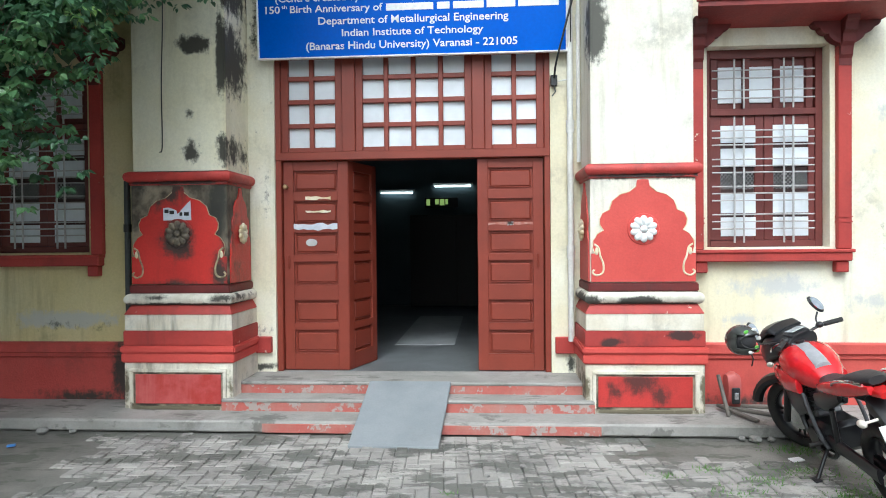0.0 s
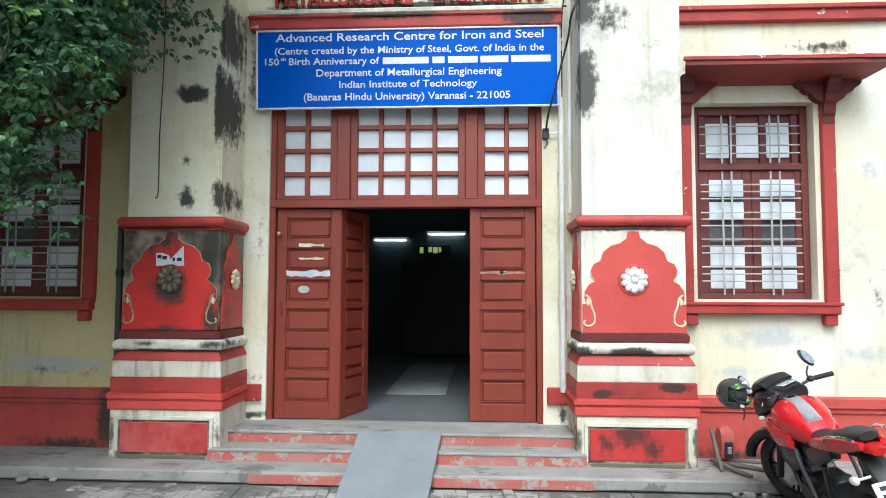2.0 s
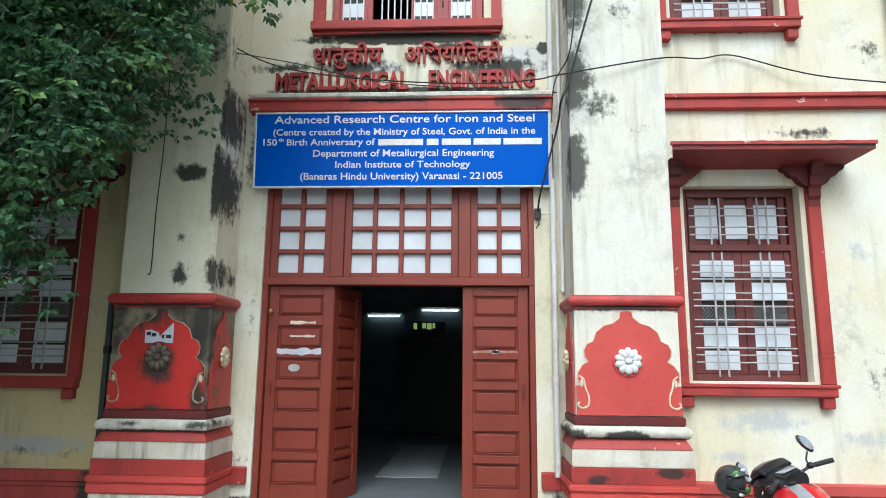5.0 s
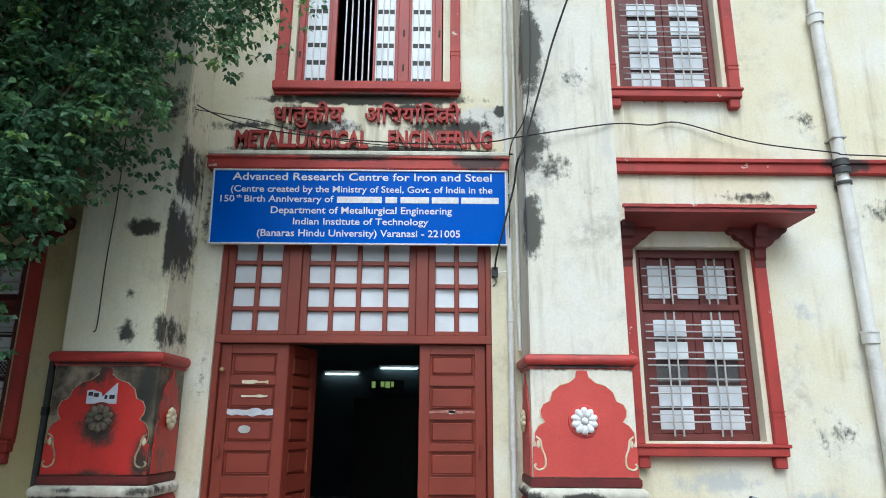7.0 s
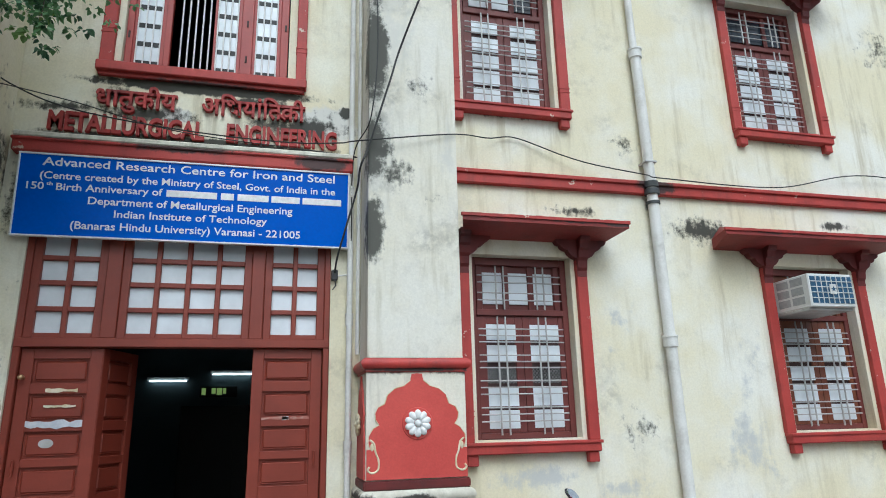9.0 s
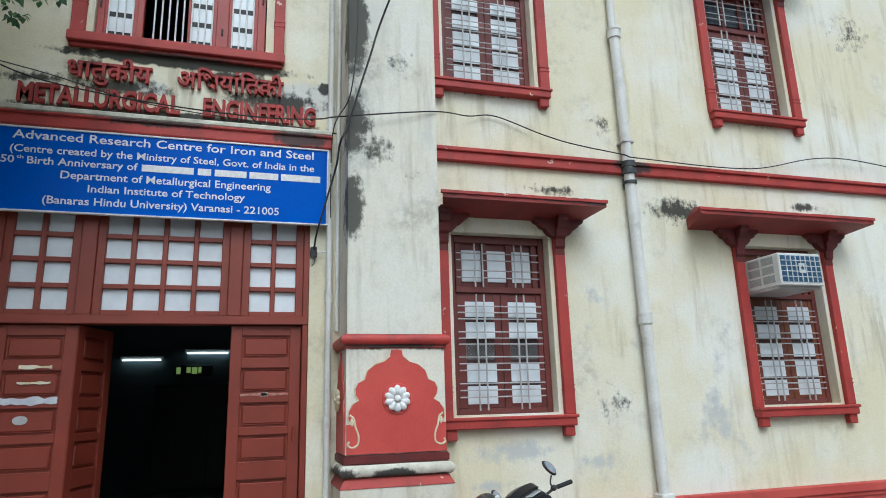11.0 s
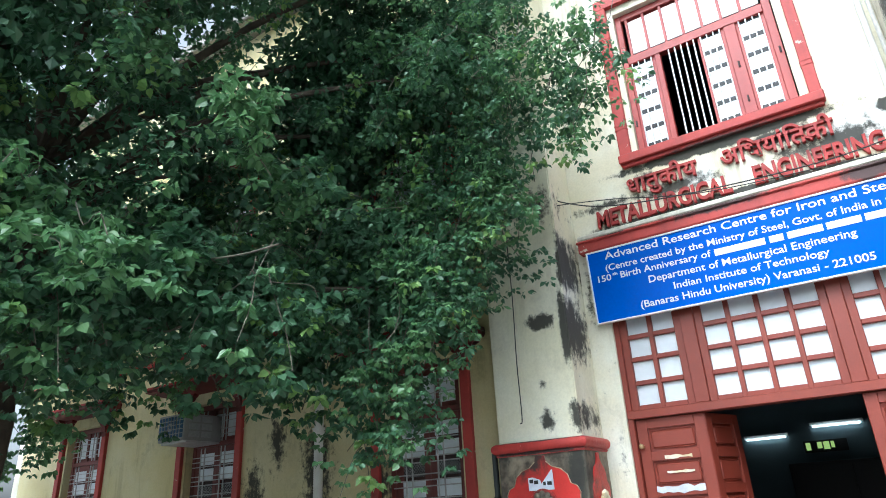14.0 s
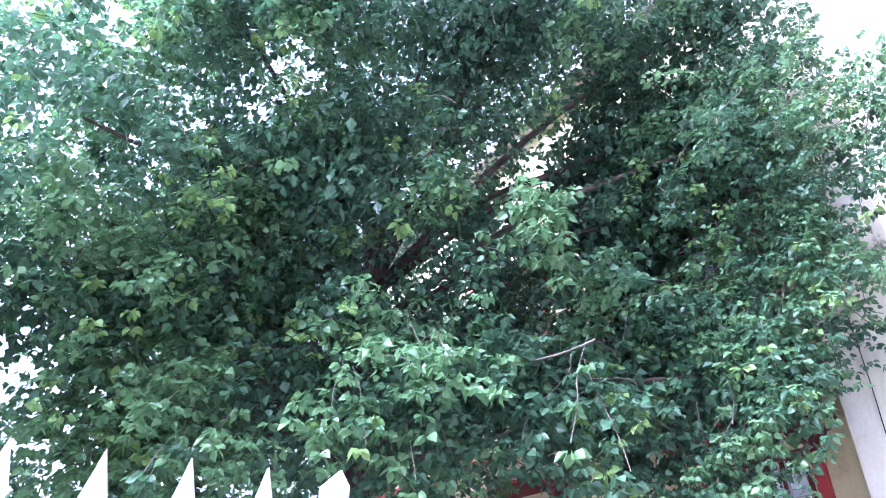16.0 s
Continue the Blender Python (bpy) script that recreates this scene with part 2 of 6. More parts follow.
RED_L = surface("stained_red_paint", (0.56, 0.030, 0.024), (0.46, 0.022, 0.018), 0.4, 2.5, 50, 0.2, 0.3, (0.06, 0.018, 0.015), 0.3, (0.14, 0.02, 0.015), soft_spots=True,
                spots=[(-2.95, 5.85, 2.15, 0.36, 0.36, 1.5), (-2.60, 5.85, 2.18, 0.25, 0.22, 1.2), (-2.78, 5.84, 1.60, 0.21, 0.26, 1.5), (-2.36, 5.87, 1.75, 0.06, 0.5, 1.0), (-2.40, 5.85, 1.30, 0.12, 0.26, 1.2), (-2.78, 5.85, 1.2, 0.35, 0.07, 0.9)])
RED_PANEL = surface("mouldy_red_panel", (0.50, 0.035, 0.03), (0.40, 0.03, 0.025), 0.65, 3, 50, 0.2, 0.5, (0.04, 0.02, 0.015),
                    soft_spots=True,
                    spots=[(1.22, 5.82, 0.36, 0.26, 0.16, 1.1), (1.42, 5.82, 0.26, 0.12, 0.2, 0.9), (1.02, 5.82, 0.28, 0.12, 0.16, 0.7)], spot_col=(0.075, 0.022, 0.018))
RED_FADED = surface("faded_red_panel", (0.50, 0.085, 0.08), (0.40, 0.03, 0.025), 0.6, 6, 50, 0.2, 0.6, (0.26, 0.03, 0.02), 0.5, (0.58, 0.16, 0.15))
BLOCK_L = surface("mouldy_block_plaster", (0.055, 0.045, 0.034), (0.33, 0.28, 0.20), 0.85, 5, 50, 0.25, 0.9, MOULD, 0.8, MOULD, soft_spots=True,
                  spots=[(-2.42, 5.87, 1.95, 0.14, 0.5, 1.3), (-2.78, 5.87, 2.15, 0.6, 0.10, 1.2), (-3.15, 5.87, 2.1, 0.12, 0.2, 0.8)])
BLOCK_R = surface("block_plaster", (0.78, 0.74, 0.64), (0.70, 0.65, 0.54), 0.85, 3, 50, 0.25, 0.3, (0.2, 0.19, 0.16), 0.6, (0.3, 0.27, 0.2),
                  spots=[(1.0, 5.86, 2.16, 0.42, 0.11, 1.5), (1.58, 5.86, 2.16, 0.42, 0.11, 1.5)], spot_col=(0.06, 0.055, 0.045))
WHITE_WORN = surface("worn_white_band", (0.74, 0.70, 0.60), (0.64, 0.58, 0.46), 0.8, 3, 50, 0.25, 0.9, (0.05, 0.05, 0.045), 0.8, (0.2, 0.18, 0.13), 0.02,
                     spots=[(1.285, 5.8, 0.12, 0.8, 0.07, 1.1), (-2.775, 5.8, 0.12, 0.8, 0.07, 1.1), (0.80, 5.85, 0.3, 0.05, 0.30, 0.7), (-2.3, 5.85, 0.3, 0.04, 0.30, 0.5), (1.78, 5.8, 0.3, 0.06, 0.3, 0.8), (-3.25, 5.8, 0.3, 0.06, 0.3, 0.7)], spot_col=(0.12, 0.10, 0.06))
# low bands near z 1.03 paint the torus's shaded underside along with mould
TORUS = surface("mouldy_shaded_white_moulding", (0.72, 0.69, 0.60), (0.56, 0.53, 0.44), 0.8, 7, 50, 0.25, 0.7, MOULD, 0.3, (0.1, 0.09, 0.07),
                spots=[(-2.7, 5.8, 1.025, 1.0, 0.022, 1.2), (1.285, 5.8, 1.025, 0.8, 0.018, 1.0), (0.80, 5.9, 1.06, 0.10, 0.08, 1.0), (1.25, 5.8, 1.04, 0.30, 0.07, 1.1), (0.85, 5.9, 1.05, 0.14, 0.10, 0.9), (-2.9, 5.8, 1.03, 0.9, 0.03, 0.7), (-2.35, 5.8, 1.08, 0.2, 0.06, 0.8), (-2.95, 5.8, 1.09, 0.2, 0.04, 0.7)], spot_col=MOULD)
DADO = surface("dado_red_paint", (0.50, 0.075, 0.06), (0.44, 0.055, 0.045), 0.65, 1.5, 50, 0.2, 0.4, (0.12, 0.04, 0.035), 0.3, (0.25, 0.05, 0.04), 0.02, (0.5, 0.3, 0.26), soft_spots=True, spots=[(-3.36, 6.15, 0.35, 0.3, 0.6, 1.6), (-3.9, 6.1, 0.12, 0.8, 0.12, 0.9), (2.2, 6.1, 0.12, 0.6, 0.10, 0.8)])
DOOR = surface("brick_red_door_paint", (0.235, 0.040, 0.022), (0.20, 0.034, 0.019), 0.45, 2.0, 80, 0.06, 0.2, (0.16, 0.03, 0.02), 0.2, (0.2, 0.035, 0.02))
WINDOW_WOOD = surface("window_wood_paint", (0.155, 0.032, 0.027), (0.12, 0.026, 0.022), 0.5, 3.0, 80, 0.08, 0.3, (0.06, 0.02, 0.02))
PANE = plain("whitened_glass", (0.72, 0.76, 0.80), 0.25, scale=2.5)
BARE_GLASS = plain("bare_window_glass", (0.02, 0.028, 0.04), 0.06)
DARK_WOOD = surface("grimy_glazing_wood", (0.035, 0.014, 0.013), (0.05, 0.02, 0.017), 0.6, 5.0, 80, 0.08)
VARNISHED = surface("varnished_brown_wood", (0.20, 0.055, 0.022), (0.13, 0.036, 0.018), 0.45, 4.0, 80, 0.08, 0.4, (0.05, 0.02, 0.012))
HOOD = surface("weathered_hood_paint", (0.27, 0.030, 0.026), (0.19, 0.022, 0.020), 0.6, 3.0, 50, 0.2, 0.6, (0.05, 0.02, 0.02), 0.4, (0.10, 0.025, 0.022),
               spots=[(2.9, 5.76, 3.55, 0.6, 0.05, 1.4), (2.3, 5.76, 3.57, 0.5, 0.035, 1.3), (3.4, 5.76, 3.53, 0.3, 0.05, 1.2), (5.2, 5.76, 3.55, 0.5, 0.06, 0.9), (6.2, 5.76, 3.56, 0.5, 0.04, 0.8)], spot_col=(0.05, 0.03, 0.028))
STEEL = surface("grey_painted_steel", (0.50, 0.50, 0.50), (0.40, 0.39, 0.38), 0.45, 6, 60, 0.05, 0.3, (0.2, 0.15, 0.12), metal=0.2)
BLACK = plain("black_mesh", (0.012, 0.012, 0.013), 0.6)
CONCRETE = surface("worn_concrete", (0.36, 0.34, 0.32), (0.27, 0.26, 0.24), 0.85, 2.0, 55, 0.35, 0.7, (0.09, 0.085, 0.075), mud=0.35, mud_col=(0.10, 0.096, 0.088))
STEP_RED = surface("step_paint", (0.43, 0.105, 0.085), (0.40, 0.18, 0.15), 0.8, 2.2, 55, 0.3, 0.6, (0.12, 0.08, 0.07), 0.5, (0.35, 0.3, 0.28), 0.9, (0.36, 0.30, 0.275))
RAMP = surface("grey_cement_ramp", (0.25, 0.265, 0.28), (0.21, 0.225, 0.24), 0.75, 2.0, 70, 0.15, 0.35, (0.2, 0.2, 0.2))
BRICK = surface("mud_worn_paver", (0.37, 0.35, 0.325), (0.27, 0.255, 0.24), 0.85, 1.6, 60, 0.5, 1.0, (0.07, 0.068, 0.062), 0.0, vary=0.14, mud=0.85, mud_col=(0.075, 0.074, 0.066))
EARTH = surface("wet_ground", (0.13, 0.125, 0.11), (0.22, 0.21, 0.19), 0.7, 1.4, 40, 0.5, 0.6, (0.06, 0.06, 0.05), mud=0.6, mud_col=(0.055, 0.056, 0.045))
PIPE = surface("pale_pipe", (0.74, 0.73, 0.70), (0.66, 0.65, 0.61), 0.6, 4, 50, 0.1, 0.5, (0.2, 0.18, 0.15), 0.5, (0.3, 0.26, 0.2))
BLUE = surface("blue_sign_enamel", (0.002, 0.105, 0.58), (0.002, 0.095, 0.54), 0.35, 1.0, 30, 0.0, 0.15, (0.01, 0.08, 0.42), spec=0.15)
WHITE = plain("white_paint", (0.78, 0.78, 0.78), 0.45)
LETTER_RED = surface("weathered_red_letters", (0.38, 0.03, 0.025), (0.28, 0.025, 0.022), 0.65, 8, 60, 0.2, 0.7, (0.05, 0.02, 0.02))
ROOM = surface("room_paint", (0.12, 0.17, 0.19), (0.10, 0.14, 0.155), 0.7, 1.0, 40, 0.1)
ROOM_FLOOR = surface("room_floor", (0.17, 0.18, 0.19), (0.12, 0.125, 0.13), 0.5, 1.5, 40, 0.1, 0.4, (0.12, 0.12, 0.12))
TUBE = plain("lit_tube", (0.9, 1.0, 0.97), 0.4, 0, 3.5)
CABLE = plain("black_cable", (0.015, 0.015, 0.016), 0.5)
OLD_GOLD = surface("grimy_cream_relief", (0.50, 0.42, 0.25), (0.16, 0.13, 0.08), 0.6, 14, 60, 0.15, 0.8, (0.05, 0.04, 0.025))
GOLD = surface("worn_cream_relief", (0.62, 0.52, 0.30), (0.75, 0.70, 0.55), 0.6, 9, 60, 0.15, 0.5, (0.15, 0.1, 0.05))


# ---- building helpers ----
def box(bm, x0, x1, y0, y1, z0, z1, bevel=0.0):
    v = bmesh.ops.create_cube(bm, size=1.0, matrix=Matrix.Translation(((x0 + x1) / 2, (y0 + y1) / 2, (z0 + z1) / 2)) @ Matrix.Diagonal((abs(x1 - x0), abs(y1 - y0), abs(z1 - z0), 1)))["verts"]
    if bevel:
        e = list({e for w in v for e in w.link_edges})
        bmesh.ops.bevel(bm, geom=e, offset=bevel, segments=1, affect="EDGES")
    return bm


def B(*a, bevel=0.0):
    return box(bmesh.new(), *a, bevel=bevel)


def rod(bm, a, b, r, r2=None, n=10):
    a, b = Vector(a), Vector(b)
    d = b - a
    m = Matrix.Translation((a + b) / 2) @ d.to_track_quat("Z", "Y").to_matrix().to_4x4()
    bmesh.ops.create_cone(bm, cap_ends=True, segments=n, radius1=r, radius2=r if r2 is None else r2, depth=d.length, matrix=m)
    return bm


def ball(bm, c, r, u=16, v=10):
    m = Matrix.Translation(c) @ Matrix.Diagonal((*(r if isinstance(r, tuple) else (r, r, r)), 1))
    bmesh.ops.create_uvsphere(bm, u_segments=u, v_segments=v, radius=1.0, matrix=m)
    return bm


def tube(bm, pts, radii, n=8):
    """A bent tube through the points; radii a number or one for each point."""
    pts = [Vector(p) for p in pts]
    if not isinstance(radii, (list, tuple)):
        radii = [radii] * len(pts)
    rings, side = [], None
    for i, p in enumerate(pts):
        d = (pts[min(i + 1, len(pts) - 1)] - pts[max(i - 1, 0)]).normalized()
        if side is None:
            side = d.orthogonal().normalized()
        side = (side - d * side.dot(d)).normalized()
        up = d.cross(side)
        rings.append([bm.verts.new(p + (side * math.cos(2 * math.pi * k / n) + up * math.sin(2 * math.pi * k / n)) * radii[i]) for k in range(n)])
    for r0, r1 in zip(rings, rings[1:]):
        for k in range(n):
            bm.faces.new((r0[k], r0[(k + 1) % n], r1[(k + 1) % n], r1[k]))
    bm.faces.new(rings[0][::-1])
    bm.faces.new(rings[-1])
    return bm


def curve_pts(pts, n=8):
    """Catmull-Rom through the points."""
    p = [Vector(q) for q in pts]
    p = [2 * p[0] - p[1]] + p + [2 * p[-1] - p[-2]]
    out = []
    for i in range(1, len(p) - 2):
        for k in range(n):
            s = k / n
            out.append(0.5 * ((2 * p[i]) + (p[i + 1] - p[i - 1]) * s + (2 * p[i - 1] - 5 * p[i] + 4 * p[i + 1] - p[i + 2]) * s * s + (3 * p[i] - p[i - 1] - 3 * p[i + 1] + p[i + 2]) * s ** 3))
    return out + [p[-2]]


def slab(bm, outline, y0, y1):
    """An upright plate: an outline of (x, z) from y0 (front) to y1."""
    a = [bm.verts.new((x, y0, z)) for x, z in outline]
    b = [bm.verts.new((x, y1, z)) for x, z in outline]
    bm.faces.new(a)
    bm.faces.new(b[::-1])
    for i in range(len(a)):
        j = (i + 1) % len(a)
        bm.faces.new((a[j], a[i], b[i], b[j]))
    bmesh.ops.recalc_face_normals(bm, faces=bm.faces[:])
    return bm


def moved(bm, m):
    bmesh.ops.transform(bm, matrix=m, verts=bm.verts[:])
    return bm


def finish(name, bm, material, smooth=False):
    me = bpy.data.meshes.new(name)
    bm.to_mesh(me)
    bm.free()
    for m in material if isinstance(material, (list, tuple)) else [material]:
        me.materials.append(m)
    if smooth:
        for p in me.polygons:
            p.use_smooth = True
        me.set_sharp_from_angle(angle=radians(40))
    return me


def part(name, bm, material, parent, label="", smooth=False):
    ob = new(name, finish(name, bm, material, smooth))
    ob.parent = parent
    return tagged(ob, label)


def share(name, mesh, parent, m):
    """One more object on a mesh that other pieces share."""
    ob = new(name, mesh)
    ob.parent, ob.matrix_basis = parent, m
    return ob


def solid(name, bm, material, label, category, kind="structure", smooth=False, group=""):
    return tagged(new(name, finish(name, bm, material, smooth)), label, category, group, kind)


def thing(name, label, category, at=(0, 0, 0), turn=0, kind="", group=""):
    ob = tagged(new(name), label, category, group, kind)
    ob.empty_display_size = 0.2
    ob.matrix_basis = pose(*at, 0, 0, turn)
    return ob


def pierced(x0, x1, z0, z1, y0, y1, holes):
    """A wall from y0 to y1 with openings (x0, x1, z0, z1) through it."""
    xs = sorted({x0, x1, *(v for h in holes for v in h[:2])})
    zs = sorted({z0, z1, *(v for h in holes for v in h[2:])})
    full = lambda i, j: 0 <= i < len(xs) - 1 and 0 <= j < len(zs) - 1 and not any(h[0] <= (xs[i] + xs[i + 1]) / 2 <= h[1] and h[2] <= (zs[j] + zs[j + 1]) / 2 <= h[3] for h in holes)
    bm = bmesh.new()
    quad = lambda *p: bm.faces.new([bm.verts.new(q) for q in p])
    for i in range(len(xs) - 1):
        for j in range(len(zs) - 1):
            if not full(i, j):
                continue
            a, b, c, d = xs[i], xs[i + 1], zs[j], zs[j + 1]
            quad((a, y0, c), (b, y0, c), (b, y0, d), (a, y0, d))
            quad((a, y1, c), (a, y1, d), (b, y1, d), (b, y1, c))
            if not full(i - 1, j):
                quad((a, y0, c), (a, y0, d), (a, y1, d), (a, y1, c))
            if not full(i + 1, j):
                quad((b, y0, c), (b, y1, c), (b, y1, d), (b, y0, d))
            if not full(i, j - 1):
                quad((a, y0, c), (a, y1, c), (b, y1, c), (b, y0, c))
            if not full(i, j + 1):
                quad((a, y0, d), (b, y0, d), (b, y1, d), (a, y1, d))
    bmesh.ops.remove_doubles(bm, verts=bm.verts[:], dist=0.0005)
    return bm


def words(bm, gap):
    """Splits letters into words, by the gaps between them."""
    todo, found = set(bm.faces), []
    while todo:
        seed = [todo.pop()]
        for f in seed:
            for e in f.edges:
                for g in e.link_faces:
                    if g in todo:
                        todo.discard(g)
                        seed.append(g)
        xs = [v.co.x for f in seed for v in f.verts]
        found.append([min(xs), max(xs), seed])
    found.sort(key=lambda q: q[0])
    groups = []
    for lo, hi, fs in found:
        if groups and lo - groups[-1][0] < gap:
            groups[-1][0] = max(groups[-1][0], hi)
            groups[-1][1] += fs
        else:
            groups.append([hi, list(fs)])
    out = []
    for _, fs in groups:
        nb, at = bmesh.new(), {}
        for f in fs:
            for v in f.verts:
                if v not in at:
                    at[v] = nb.verts.new(v.co)
            nb.faces.new([at[v] for v in f.verts])
        out.append(nb)
    bm.free()
    return out


def lettering(body, x0, x1, z0, height, depth, bold=0.0, wide=True):
    """Raised letters facing the street, stretched to run from x0 to x1; z0 is the base line."""
    cu = bpy.data.curves.new("lettering", "FONT")
    cu.body, cu.size, cu.extrude, cu.offset, cu.resolution_u = body, 1.0, 0.5, bold, 3
    ob = new("lettering", cu)
    bpy.context.view_layer.update()
    me = bpy.data.meshes.new_from_object(ob.evaluated_get(bpy.context.evaluated_depsgraph_get()))
    bpy.data.objects.remove(ob)
    bm = bmesh.new()
    bm.from_mesh(me)
    lo, hi = min(v.co.x for v in bm.verts), max(v.co.x for v in bm.verts)
    sx = (x1 - x0) / (hi - lo)
    for v in bm.verts:
        v.co = Vector((x0 + (v.co.x - lo) * sx, v.co.z * depth, z0 + v.co.y * height / 0.69))
    return bm


# ---- the building's shell ----
YW, YB, YC, TOP = 6.175, 6.44, 5.87, 9.6
RX, RX_UP, LX = (2.445, 5.937), (2.415, 5.865), (-4.33, -7.95, -11.2)
SILL, SILL_UP = 1.50, 4.935
holes = lambda low, up: [(c - 0.525, c + 0.525, z - 0.01, z + 1.77) for cs, z in ((low, SILL), (up, SILL_UP)) for c in cs]
solid("wall_right_wing", pierced(1.70, 16.0, 0.0, TOP, YW, YW + 0.34, holes(RX, RX_UP)), CREAM, "cream limewashed plaster wall with black mould stains", "wall")
solid("wall_left_wing", pierced(-13.2, -3.20, 0.0, TOP, YW, YW + 0.34, holes(LX, LX)), SHADED_CREAM, "cream plaster wall with damp stains, the tree's shade put into its colour", "wall")
solid("wall_entrance_bay", pierced(-2.60, 1.10, 0.0, TOP, YB, YB + 0.20, [(-2.09, 0.567, 0.0, 3.60), (-1.51, 0.08, 5.10, 6.985)]), BAY, "cream plaster wall round the entrance door", "wall")
solid("wall_back", B(-13.2, 16.0, 13.4, 13.6, 0, TOP), ROOM, "plain back wall of the building", "wall")
solid("wall_left_end", B(-13.4, -13.2, YW, 13.6, 0, TOP), CREAM, "cream plaster end wall", "wall")
solid("wall_right_end", B(16.0, 16.2, YW, 13.6, 0, TOP), CREAM, "cream plaster end wall", "wall")
# added out of view: holds back low frontal sky light, deepening the facade's shadows
solid("sky_blocking_wall", B(-26, 26, -16.4, -16.0, 0, 6.5), CREAM, "plain unseen wall behind the camera, added to block low sky light", "wall")
solid("roof", B(-13.5, 16.3, 5.75, 13.7, TOP, TOP + 0.25, bevel=0.02), CONCRETE, "flat concrete roof slab", "roof")
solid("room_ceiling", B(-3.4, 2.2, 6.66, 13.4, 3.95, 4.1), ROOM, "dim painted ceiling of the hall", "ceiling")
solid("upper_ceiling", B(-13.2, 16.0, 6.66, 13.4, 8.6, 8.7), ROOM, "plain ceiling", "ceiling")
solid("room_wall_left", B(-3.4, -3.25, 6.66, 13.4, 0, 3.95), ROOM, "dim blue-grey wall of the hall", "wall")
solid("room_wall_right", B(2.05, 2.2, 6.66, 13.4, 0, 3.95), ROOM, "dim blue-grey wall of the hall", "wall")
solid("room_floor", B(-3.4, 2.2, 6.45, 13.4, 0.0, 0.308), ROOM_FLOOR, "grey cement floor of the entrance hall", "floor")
for nm, x0, x1, p in (("dado_right", 1.75, 16.0, 0), ("dado_left", -13.2, -3.25, 0)):
    bm = B(x0, x1, YW - 0.03, YW + 0.01, 0.08, 0.55)
    box(bm, x0, x1, YW - 0.075, YW + 0.01, 0.545, 0.645, bevel=0.012)
    box(bm, x0, x1, YW - 0.05, YW + 0.01, 0.50, 0.56, bevel=0.01)
    solid(nm, bm, DADO, "red painted dado with a moulded top edge", "dado")
for nm, x0, x1 in (("string_course_right", 1.73, 16.0), ("string_course_left", -13.2, -3.2)):
    bm = B(x0, x1, YW - 0.06, YW + 0.01, 4.005, 4.145, bevel=0.01)
    box(bm, x0, x1, YW - 0.085, YW + 0.01, 4.105, 4.15, bevel=0.008)
    solid(nm, bm, RED, "red painted string course on the wall", "trim")
bm = B(-2.29, 0.755, 6.32, 6.45, 4.10, 4.215, bevel=0.012)
box(bm, -2.30, 0.76, 6.30, 6.45, 4.205, 4.235, bevel=0.01)
solid("door_cornice", bm, RED, "weathered red cornice over the door sign", "trim")
solid("cornice_ledge", B(-2.29, 0.755, 6.31, 6.45, 4.236, 4.295, bevel=0.014), TORUS, "mouldy pale ledge on the red cornice", "trim")
for x0, x1, nm in ((-2.31, -2.13, "dado_bay_left"), (0.60, 0.80, "dado_bay_right")):
    bm = B(x0, x1, YB - 0.05, YB + 0.01, 0.50, 0.655, bevel=0.008)
    solid(nm, bm, RED, "red moulding returning to the door frame", "trim")

# ---- apron, steps and ramp ----
bm = bmesh.new()
box(bm, -13.2, 16.0, 5.47, 6.2, 0.0, 0.10, bevel=0.015)
solid("apron", bm, CONCRETE, "worn concrete plinth step along the wall", "step")
for nm, x0, x1, y0, z in (("step_middle", -2.37, 0.86, 5.77, 0.205), ("step_top", -2.30, 0.82, 6.0, 0.31)):
    st = thing(nm, "worn concrete step with flaking red riser", "step", kind="structure")
    part("tread", B(x0, x1, y0, 6.5, z - 0.03, z, bevel=0.008), CONCRETE, st)
    part("riser", B(x0, x1, y0 + 0.006, 6.45, z - 0.11, z - 0.0302), STEP_RED, st, "flaking red painted riser")
solid("apron_riser_paint", B(-1.9, 0.86, 5.462, 5.475, 0.004, 0.078, bevel=0.003), STEP_RED, "flaking red paint on the lowest riser", "trim")
bm = bmesh.new()
vs = [bm.verts.new(p) for p in ((-1.10, 6.02, 0.318), (-0.365, 6.02, 0.318), (-0.415, 5.13, 0.012), (-1.115, 5.14, 0.012), (-1.10, 6.02, 0.285), (-0.365, 6.02, 0.285), (-0.415, 5.13, -0.02), (-1.115, 5.14, -0.02))]
for f in ((3, 2, 1, 0), (4, 5, 6, 7), (0, 1, 5, 4), (2, 3, 7, 6), (1, 2, 6, 5), (3, 0, 4, 7)):
    bm.faces.new([vs[i] for i in f])
bmesh.ops.bevel(bm, geom=bm.edges[:], offset=0.006, segments=1, affect="EDGES")
bmesh.ops.recalc_face_normals(bm, faces=bm.faces[:])
solid("ramp", bm, RAMP, "smooth grey cement ramp over the steps", "ramp")

# ---- ground ----
bm = bmesh.new()
bmesh.ops.create_grid(bm, x_segments=2, y_segments=2, size=600)
moved(bm, Matrix.Translation((0, 0, -0.012)))
solid("ground", bm, EARTH, "wet dark ground of earth and worn asphalt", "ground")


# ---- pilasters beside the door ----
DARK_RELIEF = surface("blackened_relief", (0.16, 0.13, 0.09), (0.06, 0.05, 0.04), 0.7, 14, 60, 0.2, 0.8, (0.02, 0.018, 0.015))
